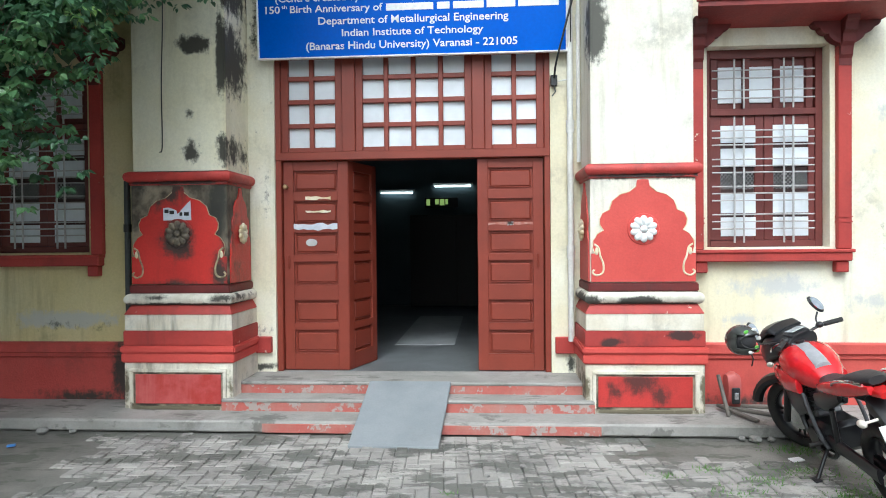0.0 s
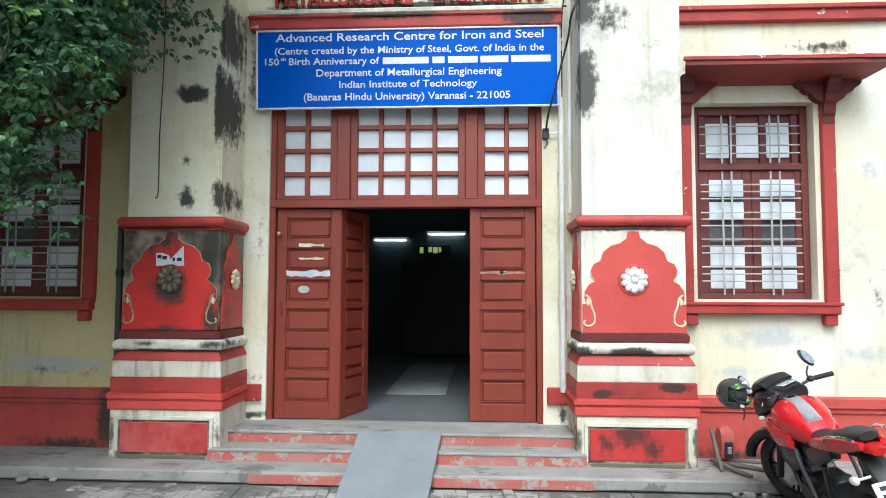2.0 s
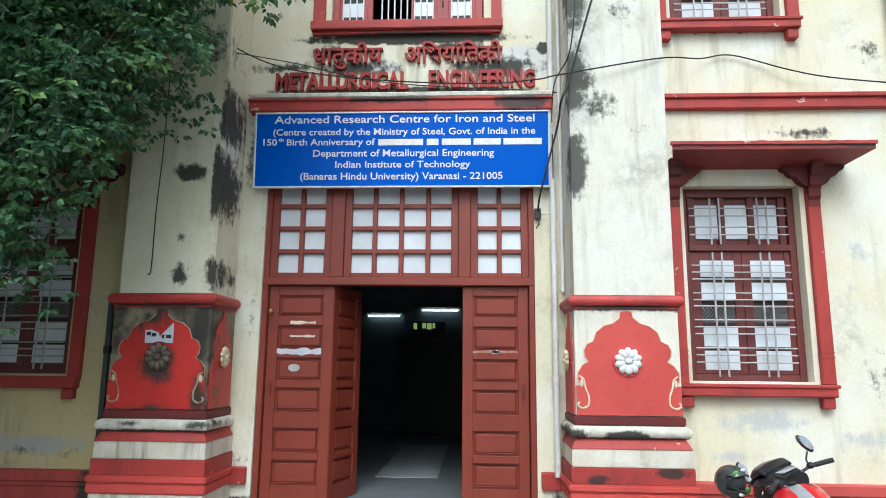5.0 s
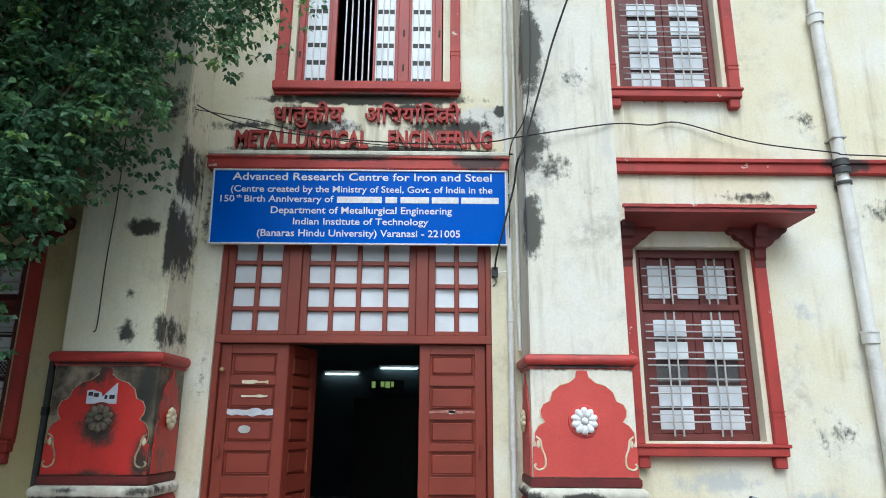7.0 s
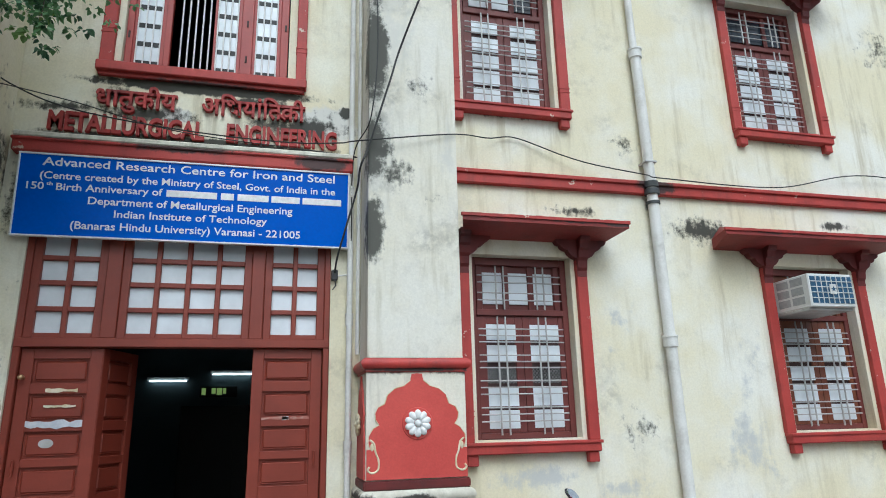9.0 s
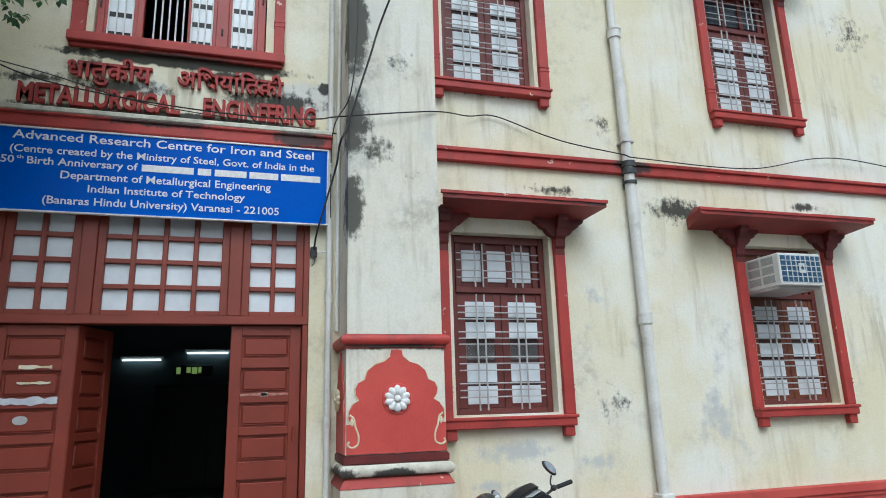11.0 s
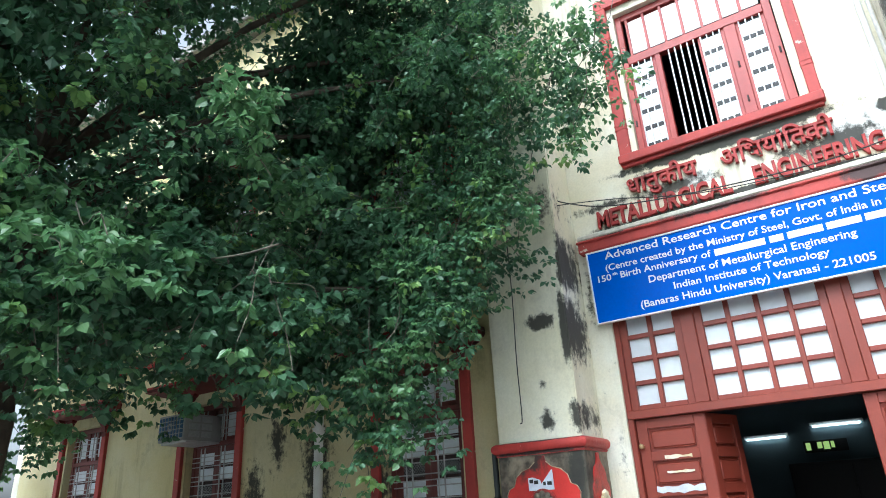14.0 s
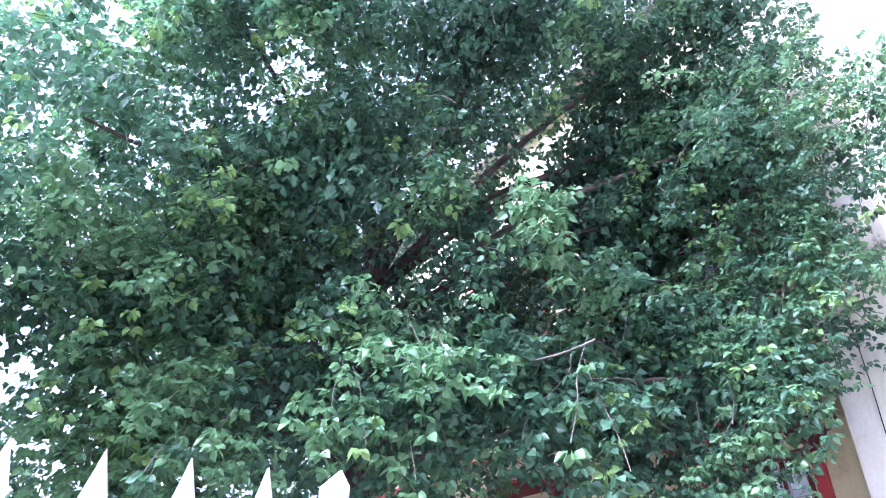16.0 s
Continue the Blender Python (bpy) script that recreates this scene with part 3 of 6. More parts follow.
def half_outline(s):
    h = [(0, 422), (22, 420), (27, 395), (55, 372), (95, 360), (125, 335), (137, 298), (165, 285), (177, 260), (174, 235), (160, 215), (185, 200), (203, 172), (205, 145), (197, 119), (210, 118), (210, 2)]
    k = 0.00207
    right = [(x * k * s, z * k) for x, z in h]
    return right + [(-x, z) for x, z in right[::-1] if x > 0]


def rosette(bm, c, r, n=10):
    bmesh.ops.create_cone(bm, cap_ends=True, segments=28, radius1=r * 1.18, radius2=r * 1.1, depth=0.02, matrix=Matrix.Translation(c) @ pose(0, 0.004, 0, 90))
    return bm


petal_bm = bmesh.new()
bmesh.ops.create_uvsphere(petal_bm, u_segments=10, v_segments=6, radius=1.0, matrix=Matrix.Translation((0, -0.018, 0.62)) @ Matrix.Diagonal((0.27, 0.02, 0.37, 1)))
PETALS = {m.name: finish("petal", petal_bm.copy(), m, True) for m in (DARK_RELIEF, WHITE, GOLD)}


def flower(owner, m, r, mat, label):
    """A ten-petalled rosette at the pose m."""
    f = part("rosette", ball(bmesh.new(), (0, -0.025, 0), (r * 0.26, 0.028, r * 0.26), 12, 8), mat, owner, label, True)
    f.matrix_basis = m
    for k in range(10):
        share("petal", PETALS[mat.name], f, pose(0, 0, 0, 0, 36 * k, 0) @ Matrix.Diagonal((r, 1, r, 1)))


def scroll(cx, z, side, y):
    p = [(0.0, 0.30), (0.035, 0.27), (0.05, 0.20), (0.075, 0.13), (0.07, 0.06), (0.02, 0.035), (-0.015, 0.06), (0.0, 0.085)]
    return tube(bmesh.new(), [(cx + side * -x, y, z + q) for x, q in [(q0[0], q0[1]) for q0 in [(v.x, v.y) for v in curve_pts([(a, b, 0) for a, b in p], 5)]]], 0.009, 6)


def pilaster(name, cx, side, shaft, block, panel, dado_red, low_panel, label):
    """side: +1 when the door lies towards +x of it."""
    w = 0.44
    p = thing(name, label, "pilaster", (cx, YC, 0.10))
    deep = YB + 0.005 - YC

    def layer(nm, z0, z1, e, mat, lab="", bevel=0.012, taper=0.0, seg=2):
        bm = bmesh.new()
        x0, x1 = -w - e, w + e
        box(bm, x0, x1, -e, deep, z0 - 0.10, z1 - 0.10)
        if taper:
            for v in bm.verts:
                if v.co.z > (z0 + z1) / 2 - 0.10:
                    v.co.x *= (w + e - taper) / (w + e)
                    if v.co.y < 0.2:
                        v.co.y += taper
        if bevel:
            bmesh.ops.bevel(bm, geom=bm.edges[:], offset=bevel, segments=seg, affect="EDGES")
        return part(nm, bm, mat, p, lab, True)

    def roll(nm, z0, z1, e, mat, lab):
        """A half-round moulding, mitred round the front and both sides."""
        bm = bmesh.new()
        rad = min((z1 - z0) / 2, e)
        prof = [(-0.02, z0)] + [(e - rad + rad * math.cos(a), (z0 + z1) / 2 + (z1 - z0) / 2 * math.sin(a)) for a in [-math.pi / 2 + math.pi * k / 12 for k in range(13)]] + [(-0.02, z1)]
        for ends in (((-1, 1), (-1, 0)), ((-1, 0), (1, 0)), ((1, 0), (1, 1))):
            a, b = [[bm.verts.new((sx * (w + o), deep if far else -o, h - 0.10)) for o, h in prof] for sx, far in ends]
            for k in range(len(prof) - 1):
                bm.faces.new((a[k], b[k], b[k + 1], a[k + 1]))
        return part(nm, bm, mat, p, lab, True)
    layer("plinth", 0.101, 0.515, 0.055, WHITE_WORN, "dirty white plinth with a framed red panel", 0.006)
    layer("plinth_moulding", 0.515, 0.60, 0.075, dado_red, "red painted moulding", 0.01)
    layer("upper_moulding", 0.60, 0.662, 0.085, dado_red, "red painted moulding", 0.014)
    layer("red_band", 0.662, 0.795, 0.06, RED, "", 0.006)
    layer("white_band", 0.795, 0.94, 0.05, WHITE_WORN, "worn white painted band", 0.006)
    layer("cove", 0.94, 1.02, 0.055, RED, "", 0.004, 0.045)
    roll("torus", 1.020, 1.124, 0.056, TORUS, "mouldy white rounded moulding, shade of its underside put into the colour")
    # dark strip behind the torus: crevice shade and grime in one colour
    layer("shaded_neck", 1.02, 1.128, 0.012, BLOCK_L, "", 0.0)
    layer("block_base", 1.125, 1.20, 0.02, RED_DARK, "", 0.01)
    layer("block", 1.20, 2.15, 0.0, block, "stained plaster block with scalloped relief", 0.006)
    roll("cap_ring", 2.115, 2.215, 0.050, CAP_RED, "rounded red ring moulding")
    layer("ring_fillet", 2.09, 2.118, 0.016, CAP_RED, "", 0.008)
    layer("shaft", 2.205, TOP, -0.01, shaft, "tall plaster shaft streaked with black mould", 0.012)
    # framed panel on the plinth
    px0, px1 = -w + 0.03, w - 0.03
    fr = bmesh.new()
    z0, z1 = 0.03, 0.33
    for a in ((px0 - 0.03, px1 + 0.03, z1, z1 + 0.03), (px0 - 0.03, px1 + 0.03, z0 - 0.03, z0), (px0 - 0.03, px0, z0, z1), (px1, px1 + 0.03, z0, z1)):
        box(fr, a[0], a[1], -0.078, -0.05, a[2], a[3], bevel=0.004)
    part("panel_frame", fr, WHITE_WORN, p)
    part("groove", B(px0 - 0.001, px1 + 0.001, -0.060, -0.05, z0 - 0.001, z1 + 0.001), BLOCK_L, p, "black grimy groove round the panel")
    part("panel", B(px0 + 0.020, px1 - 0.020, -0.068, -0.05, z0 + 0.020, z1 - 0.020, bevel=0.005), low_panel, p, "red panel with mould")
    # scalloped relief on the front and on the face towards the door
    f = part("relief_panel", slab(bmesh.new(), [(x, z + 1.105) for x, z in half_outline(1.0)], -0.014, 0.002), panel, p, "red scalloped arch relief")
    inner = slab(bmesh.new(), [(x, z + 1.105) for x, z in half_outline(0.56)], -0.014, 0.002)
    moved(inner, Matrix.Translation((side * w, deep / 2, 0)) @ pose(0, 0, 0, 0, 0, 90 * side))
    part("side_relief", inner, panel, p)
    rz = 1.557
    part("rosette_disc", rosette(bmesh.new(), (0, -0.018, rz), 0.118), panel, p, "", True)
    flower(p, Matrix.Translation((0, -0.018, rz)), 0.118, DARK_RELIEF if side > 0 else WHITE, "ten-petalled flower in relief")
    flower(p, Matrix.Translation((side * w, deep / 2, 0)) @ pose(0, 0, 0, 0, 0, 90 * side) @ Matrix.Translation((0, -0.018, rz)), 0.10, GOLD, "worn flower in relief")
    # cream edging of the scallops and the scrolls below
    for s in (1, -1):
        edge = [(s * x, z + 1.105) for x, z in half_outline(1.0)[2:15]]
        part("scallop_edge", tube(bmesh.new(), [(x, -0.014, z) for x, z in edge], 0.0045, 5), OLD_GOLD if side > 0 else GOLD, p, "worn cream edging")
        part("scroll", scroll(s * (w - 0.03), 1.13, s, -0.014), OLD_GOLD if side > 0 else GOLD, p, "cream scroll in relief", True)
        part("scroll_leaf", ball(bmesh.new(), (s * (w - 0.05), -0.012, 1.37), (0.016, 0.010, 0.034), 10, 6), GOLD, p, "", True)
    return p


pilaster("pilaster", -2.775, 1, SHAFT_L, BLOCK_L, RED_L, RED_BRIGHT, RED_FADED, "pilaster with mould-blackened red relief block beside the door")
pilaster("pilaster", 1.285, -1, SHAFT_R, BLOCK_R, RED_BRIGHT, RED_BRIGHT, RED_PANEL, "white pilaster with bright red scalloped relief beside the door")


# ---- entrance door ----
YD = 6.49
door = thing("door_1", "brick-red panelled folding door with glazed transom, half open", "door", (0, YD, 0.31), kind="structure")
Z = -0.31


def dpart(nm, *a, bevel=0.006, mat=None, lab=""):
    return part(nm, B(*a, bevel=bevel), mat or DOOR, door, lab)


dpart("jamb", -2.09, -2.035, -0.02, 0.13, 0.0, 3.28)
dpart("jamb", 0.512, 0.567, -0.02, 0.13, 0.0, 3.28)
dpart("lintel", -2.088, 0.565, -0.03, 0.12, 2.365 + Z, 2.445 + Z)
dpart("head", -2.035, 0.512, -0.02, 0.12, 3.40 + Z, 3.59 + Z)
dpart("mullion", -1.43, -1.30, -0.025, 0.11, 2.445 + Z, 3.40 + Z)
dpart("mullion", -0.17, -0.05, -0.025, 0.11, 2.445 + Z, 3.40 + Z)


def transom(x0, x1, n):
    ft = part("transom_light", B(x0, x1, 0.06, 0.075, 2.445 + Z, 3.40 + Z), DOOR, door, "transom light with whitened panes")
    rows = ((2.49, 2.68), (2.725, 2.913), (2.958, 3.14), (3.185, 3.365))
    edges = [2.445] + [(a[1] + b[0]) / 2 for a, b in zip(rows, rows[1:])] + [3.40]
    g = 0.022
    w = (x1 - x0 - 0.07) / n
    for k in range(n + 1):
        c = x0 + 0.035 + w * k
        part("glazing_bar", B(c - (g if 0 < k < n else 0.035), c + (g if 0 < k < n else 0.035), 0.0, 0.062, 2.446 + Z, 3.399 + Z, bevel=0.005), DOOR, ft)
    for k, e in enumerate(edges):
        h = g if 0 < k < 4 else 0.045
        part("glazing_bar", B(x0 + 0.07, x1 - 0.07, 0.004, 0.062, max(2.446, e - h) + Z, min(3.399, e + h) + Z, bevel=0.005), DOOR, ft)
    for a, b in rows:
        for k in range(n):
            c0, c1 = x0 + 0.035 + w * k + g, x0 + 0.035 + w * (k + 1) - g
            part("pane", B(c0 + 0.001, c1 - 0.001, 0.045, 0.0598, a + Z, b + Z), PANE, ft)


transom(-2.035, -1.43, 2)
transom(-1.30, -0.17, 4)
transom(-0.05, 0.512, 2)
PANEL_Z = ((0.488, 0.694), (0.786, 0.986), (1.16, 1.365), (1.457, 1.65), (1.76, 1.96), (2.074, 2.258))


def leaf(wd, m, bits=True):
    lf = part("door_leaf", bmesh.new(), DOOR, door)
    bm = bmesh.new()
    h = 2.05
    box(bm, 0, 0.10, 0, 0.045, 0.004, h, bevel=0.004)
    box(bm, wd - 0.10, wd, 0, 0.045, 0.004, h, bevel=0.004)
    e = [0.004 - Z] + [v for q in PANEL_Z for v in (q[0] - 0.012, q[1] + 0.012)] + [h - Z]
    for a, b in zip(e[::2], e[1::2]):
        box(bm, 0.099, wd - 0.099, 0.001, 0.044, a + Z, b + Z, bevel=0.003)
    for a, b in PANEL_Z:
        box(bm, 0.099, wd - 0.099, 0.028, 0.04, a - 0.02 + Z, b + 0.02 + Z)
    bm.to_mesh(lf.data)
    lf.matrix_basis = m
    for a, b in PANEL_Z:
        q = bmesh.new()
        box(q, 0.118, wd - 0.118, 0.009, 0.029, a + 0.010 + Z, b - 0.010 + Z, bevel=0.016)
        part("raised_panel", q, DOOR, lf)
    return lf


lw = 0.64
left = leaf(lw, pose(-2.03, 0.03, 0))
dirn = Vector((-1.213 - -1.385, 7.038 - 6.52))
inner = leaf(0.57, pose(-1.385, 0.035, 0, 0, 0, math.degrees(math.atan2(dirn.y, dirn.x))))
right = leaf(0.63, pose(-0.125, 0.03, 0))
inner2 = leaf(0.57, pose(-0.09, 0.085, 0, 0, 0, 62))
PAPER = surface("torn_paper", (0.62, 0.64, 0.68), (0.50, 0.52, 0.58), 0.8, 12, 80, 0.1, 0.6, (0.25, 0.2, 0.2))
PLASTIC = plain("dark_plastic", (0.02, 0.02, 0.022), 0.45)
part("handle", rod(bmesh.new(), (0.055, -0.03, 1.0), (0.055, -0.03, 1.13), 0.012), DOOR, left, "painted bolt handle")
part("handle", rod(bmesh.new(), (0.575, -0.03, 1.0), (0.575, -0.03, 1.13), 0.012), DOOR, right, "painted bolt handle")
kn = rod(bmesh.new(), (0.035, 0.0, 1.80), (0.035, -0.05, 1.80), 0.018)
ball(kn, (0.035, -0.055, 1.80), 0.025, 12, 8)
part("knob", kn, plain("brass", (0.5, 0.36, 0.2), 0.35, 0.8), left, "small round brass knob", True)


def scrap(bm, x0, x1, z0, z1, seed):
    r = random.Random(seed)
    n = 9
    top = [(x0 + (x1 - x0) * k / n, z1 - r.random() * (z1 - z0) * 0.35) for k in range(n + 1)]
    bot = [(x0 + (x1 - x0) * k / n, z0 + r.random() * (z1 - z0) * 0.35) for k in range(n + 1)]
    return slab(bm, bot + top[::-1], -0.004, 0.0005)


part("paper_strip", scrap(bmesh.new(), 0.10, 0.535, 1.365, 1.45, 3), PAPER, left, "torn blue-white paper strip")
part("sticker_trace", scrap(bmesh.new(), 0.22, 0.47, 1.67, 1.71, 4), GOLD, left, "scraped sticker trace")
part("sticker_trace", scrap(bmesh.new(), 0.22, 0.47, 1.545, 1.575, 5), GOLD, left, "scraped sticker trace")
ov = bmesh.new()
slab(ov, [(0.275 + 0.06 * math.cos(a) * (1 if abs(math.cos(a)) < 0.8 else 0.95), 1.255 + 0.036 * math.sin(a)) for a in [2 * math.pi * k / 20 for k in range(20)]], 0.0, 0.006)
part("oval_plate", ov, STEEL, left, "small oval metal plate")
part("paper_strip", scrap(bmesh.new(), 0.10, 0.53, 1.405, 1.44, 6), surface("faded_strip", (0.36, 0.12, 0.09), (0.45, 0.26, 0.22), 0.7, 30, 80, 0.1), right, "faded paint strip")
part("sticker_trace", scrap(bmesh.new(), 0.285, 0.345, 1.402, 1.442, 7), WHITE, right)


# ---- windows of the wings ----
def bracket(bm, x0, x1, z):
    """Scalloped bracket profile, deep towards the street."""
    prof = [(0.0, 0.0), (0.0, 0.42), (-0.20, 0.42), (-0.19, 0.36), (-0.165, 0.34), (-0.155, 0.28), (-0.125, 0.26), (-0.115, 0.19), (-0.09, 0.16), (-0.08, 0.09), (-0.06, 0.06), (-0.06, 0.0)]
    a = [bm.verts.new((x0, y, z + h)) for y, h in prof]
    b = [bm.verts.new((x1, y, z + h)) for y, h in prof]
    bm.faces.new(a)
    bm.faces.new(b[::-1])
    for i in range(len(a)):
        j = (i + 1) % len(a)
        bm.faces.new((a[i], b[i], b[j], a[j]))
    bmesh.ops.recalc_face_normals(bm, faces=bm.faces[:])
    return bm


def scallop_wings(bm, cx, z, y0, y1):
    for s in (1, -1):
        o = [(0, -0.03), (0, 0.24), (0.28, 0.24), (0.28, 0.165), (0.262, 0.140), (0.235, 0.128), (0.225, 0.132), (0.215, 0.105), (0.195, 0.085), (0.165, 0.075), (0.155, 0.078), (0.14, 0.045), (0.115, 0.018), (0.085, 0.0), (0.06, -0.008), (0.056, -0.03)]
        slab(bm, [(cx + s * x, z + h) for x, h in o], y0, y1)
    return bm


bar_v = finish("bar", rod(bmesh.new(), (0, 0, 0), (0, 0, 1), 0.009, n=8), STEEL, True)
bar_h = finish("bar", rod(bmesh.new(), (-0.445, 0, 0), (0.445, 0, 0), 0.0065, n=8), STEEL, True)


def wing_window(cx, z, hood, label, ext=(0.70, 0.35), clear=(), wood=None):
    """clear: which of the three top panes are bare dark glass."""
    wood = wood or WINDOW_WOOD
    w = thing("window", label, "window", (cx, YW, z), kind="structure", group="barred windows of the facade")
    y = 0.115
    for a in ((-0.523, -0.46, y, y + 0.07, -0.008, 1.768), (0.46, 0.523, y, y + 0.07, -0.008, 1.768), (-0.46, 0.46, y + 0.002, y + 0.07, 1.69, 1.768), (-0.46, 0.46, y + 0.002, y + 0.07, -0.008, 0.05), (-0.46, 0.46, y - 0.012, y + 0.07, 1.175, 1.235)):
        part("window_frame", B(*a, bevel=0.005), WINDOW_WOOD, w)
    # three-pane light above
    tl = part("top_light", B(-0.459, 0.459, y + 0.05, y + 0.06, 1.236, 1.69), wood, w)
    for k, (a, b) in enumerate(((-0.377, -0.168), (-0.102, 0.102), (0.167, 0.376))):
        part("pane", B(a, b, y + 0.035, y + 0.0495, 1.295, 1.62, bevel=0.003), BARE_GLASS if k in clear else PANE, tl)
    for c in (-0.418, -0.135, 0.135, 0.418):
        part("glazing_bar", B(c - 0.03, c + 0.03, y + 0.02, y + 0.0495, 1.237, 1.689, bevel=0.004), wood, tl)
    # two shutters
    rows = ((0.087, 0.262), (0.295, 0.478), (0.515, 0.667), (0.714, 0.884), (0.931, 1.09))
    for s, x0, x1, p0, p1 in ((-1, -0.459, 0.016, -0.363, -0.063), (1, 0.02, 0.459, 0.102, 0.405)):
        sh = part("shutter", B(x0, x1, y + 0.04, y + 0.055, 0.051, 1.174), wood, w)
        for a, b in ((x0, p0), (p1, x1)):
            part("stile", B(a, b, y + 0.015, y + 0.0395, 0.052, 1.173, bevel=0.004), wood, sh)
        e = [0.052] + [v for r in rows for v in r] + [1.173]
        for k, (a, b) in enumerate(zip(e[::2], e[1::2])):
            part("rail", B(p0 + 0.001, p1 - 0.001, y + 0.018 + 0.012 * (0 < k < 5), y + 0.0395, a, b, bevel=0.003), wood if k in (0, 5) else DARK_WOOD, sh)
        for k, (a, b) in enumerate(rows):
            if k == 2 and hood and z < 3 and not clear:
                mp = part("mesh_panel", B(p0 + 0.001, p1 - 0.001, y + 0.034, y + 0.0392, a, b), BLACK, sh, "black wire mesh")
                wires = bmesh.new()
                for n in range(-4, 13):
                    for lean in (-1, 1):
                        q = [(p0 + (p1 - p0) * (n + lean * t * 4) / 9, a + (b - a) * t) for t in (0.0, 1.0)]
                        (u0, v0), (u1, v1) = q
                        lo, hi = (max(0.0, (p0 - u0) / (u1 - u0)), min(1.0, (p1 - u0) / (u1 - u0))) if u1 > u0 else (max(0.0, (p1 - u0) / (u1 - u0)), min(1.0, (p0 - u0) / (u1 - u0)))
                        if hi - lo > 0.05:
                            rod(wires, (u0 + (u1 - u0) * lo, y + 0.032, v0 + (v1 - v0) * lo), (u0 + (u1 - u0) * hi, y + 0.032, v0 + (v1 - v0) * hi), 0.0022, n=4)
                part("wire", wires, STEEL, mp)
            else:
                part("pane", B(p0 + 0.001 - 0.008 * (s > 0), p1 - 0.001 + 0.008 * (s < 0), y + 0.012, y + 0.02, a + 0.002, b - 0.002), PANE, sh)
    grille = part("grille", rod(bmesh.new(), (-0.265, 0.062, 0.03), (-0.265, 0.062, 1.155), 0.009, n=8), STEEL, w, "grey steel window bars")
    for c in (-0.183, 0.165, 0.245):
        share("bar", bar_v, grille, Matrix.Translation((c, 0.062, 0.03)) @ Matrix.Diagonal((1, 1, 1.125, 1)))
    for c in (-0.265, -0.183, 0.165, 0.245):
        share("bar", bar_v, grille, Matrix.Translation((c, 0.062, 1.23)) @ Matrix.Diagonal((1, 1, 0.44, 1)))
    for h in (1.573, 1.502, 1.396, 1.323, 1.035, 0.971, 0.907, 0.779, 0.718, 0.66, 0.535, 0.472, 0.409, 0.283, 0.22, 0.155):
        share("bar", bar_h, grille, Matrix.Translation((-0.01, 0.075, h)))
    # red surround
    for s in (-1, 1):
        q = B(s * 0.571, s * 0.685, -0.055, 0.004, -0.03, 1.93, bevel=0.006)
        for h in (0.20, 0.245, 1.64, 1.70):
            box(q, s * 0.567, s * 0.689, -0.06, 0.004, h, h + 0.010)
        part("pier", q, RED, w, "red painted pier with chipped edges")
    part("sill", B(-0.67, 0.67, -0.10, 0.06, -0.136, -0.034, bevel=0.01), RED, w, "red sill with chipped edge")
    part("sill_edge", B(-0.685, 0.685, -0.115, 0.0, -0.06, -0.03, bevel=0.006), RED, w)
    for s in (-1, 1):
        part("corbel", B(s * 0.545, s * 0.65, -0.075, 0.004, -0.233, -0.136, bevel=0.008), RED, w)
    if hood:
        for s in (-1, 1):
            q = bracket(bmesh.new(), s * 0.575, s * 0.68, 1.56)
            scallop_wings(q, s * 0.628, 1.755, -0.085, 0.002)
            part("bracket", q, RED_DARK, w, "dark red scalloped bracket")
        x0, x1 = -0.66 - ext[0], 0.66 + ext[1]
        q = bmesh.new()
        v = [(x0 + 0.25, 0.0, 2.20), (x1 - 0.25, 0.0, 2.20), (x1, -0.40, 2.045), (x0, -0.40, 2.045), (x0, -0.40, 1.99), (x1, -0.40, 1.99), (x0 + 0.12, 0.0, 2.045), (x1 - 0.12, 0.0, 2.045), (x0 + 0.12, 0.0, 1.925), (x1 - 0.12, 0.0, 1.925)]
        vv = [q.verts.new(c) for c in v]
        for f in ((0, 3, 2, 1), (3, 4, 5, 2), (4, 8, 9, 5), (0, 6, 3), (1, 2, 7), (6, 8, 4, 3), (7, 2, 5, 9)):
            q.faces.new([vv[i] for i in f])
        bmesh.ops.recalc_face_normals(q, faces=q.faces[:])
        # hood 2: the tree's shade is put into a darker hood colour
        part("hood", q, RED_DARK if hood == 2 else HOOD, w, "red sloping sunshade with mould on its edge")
        lip = bmesh.new()
        rl = random.Random(int(cx * 100 + z))
        n = 26
        for k in range(n):
            a, b = x0 - 0.012 + (x1 - x0 + 0.024) * k / n, x0 - 0.012 + (x1 - x0 + 0.024) * (k + 1) / n
            j = rl.uniform(-0.002, 0.002)
            box(lip, a, b + 0.0005, -0.415 + j, -0.385, 2.032 + rl.uniform(-0.002, 0.002), 2.062 + rl.uniform(-0.003, 0.002))
        part("hood_lip", lip, RED, w, "chipped mouldy lip")
    return w


for low, up in zip(RX, RX_UP):
    wing_window(low, SILL, 1, "barred red window with whitened panes and a red sunshade" if low < 4 else "barred window of varnished brown wood with an air conditioner", (0.70 if low > 4 else 0.06, 0.35), (0, 1, 2) if low > 4 else (), VARNISHED if low > 4 else None)
    wing_window(up, SILL_UP, 1, "barred red upper window with whitened panes", (0.40 if up > 4 else 0.06, 0.35), (0, 1, 2) if up > 4 else (2,))
for c in LX:
    wing_window(c, SILL, 2, "barred red window, its hood coloured dark for the tree's shade", (0.40, 0.06 if c > -5 else 0.40))
    wing_window(c, SILL_UP, 2, "barred red upper window behind the tree, its hood coloured dark for shade", (0.40, 0.06 if c > -5 else 0.40))

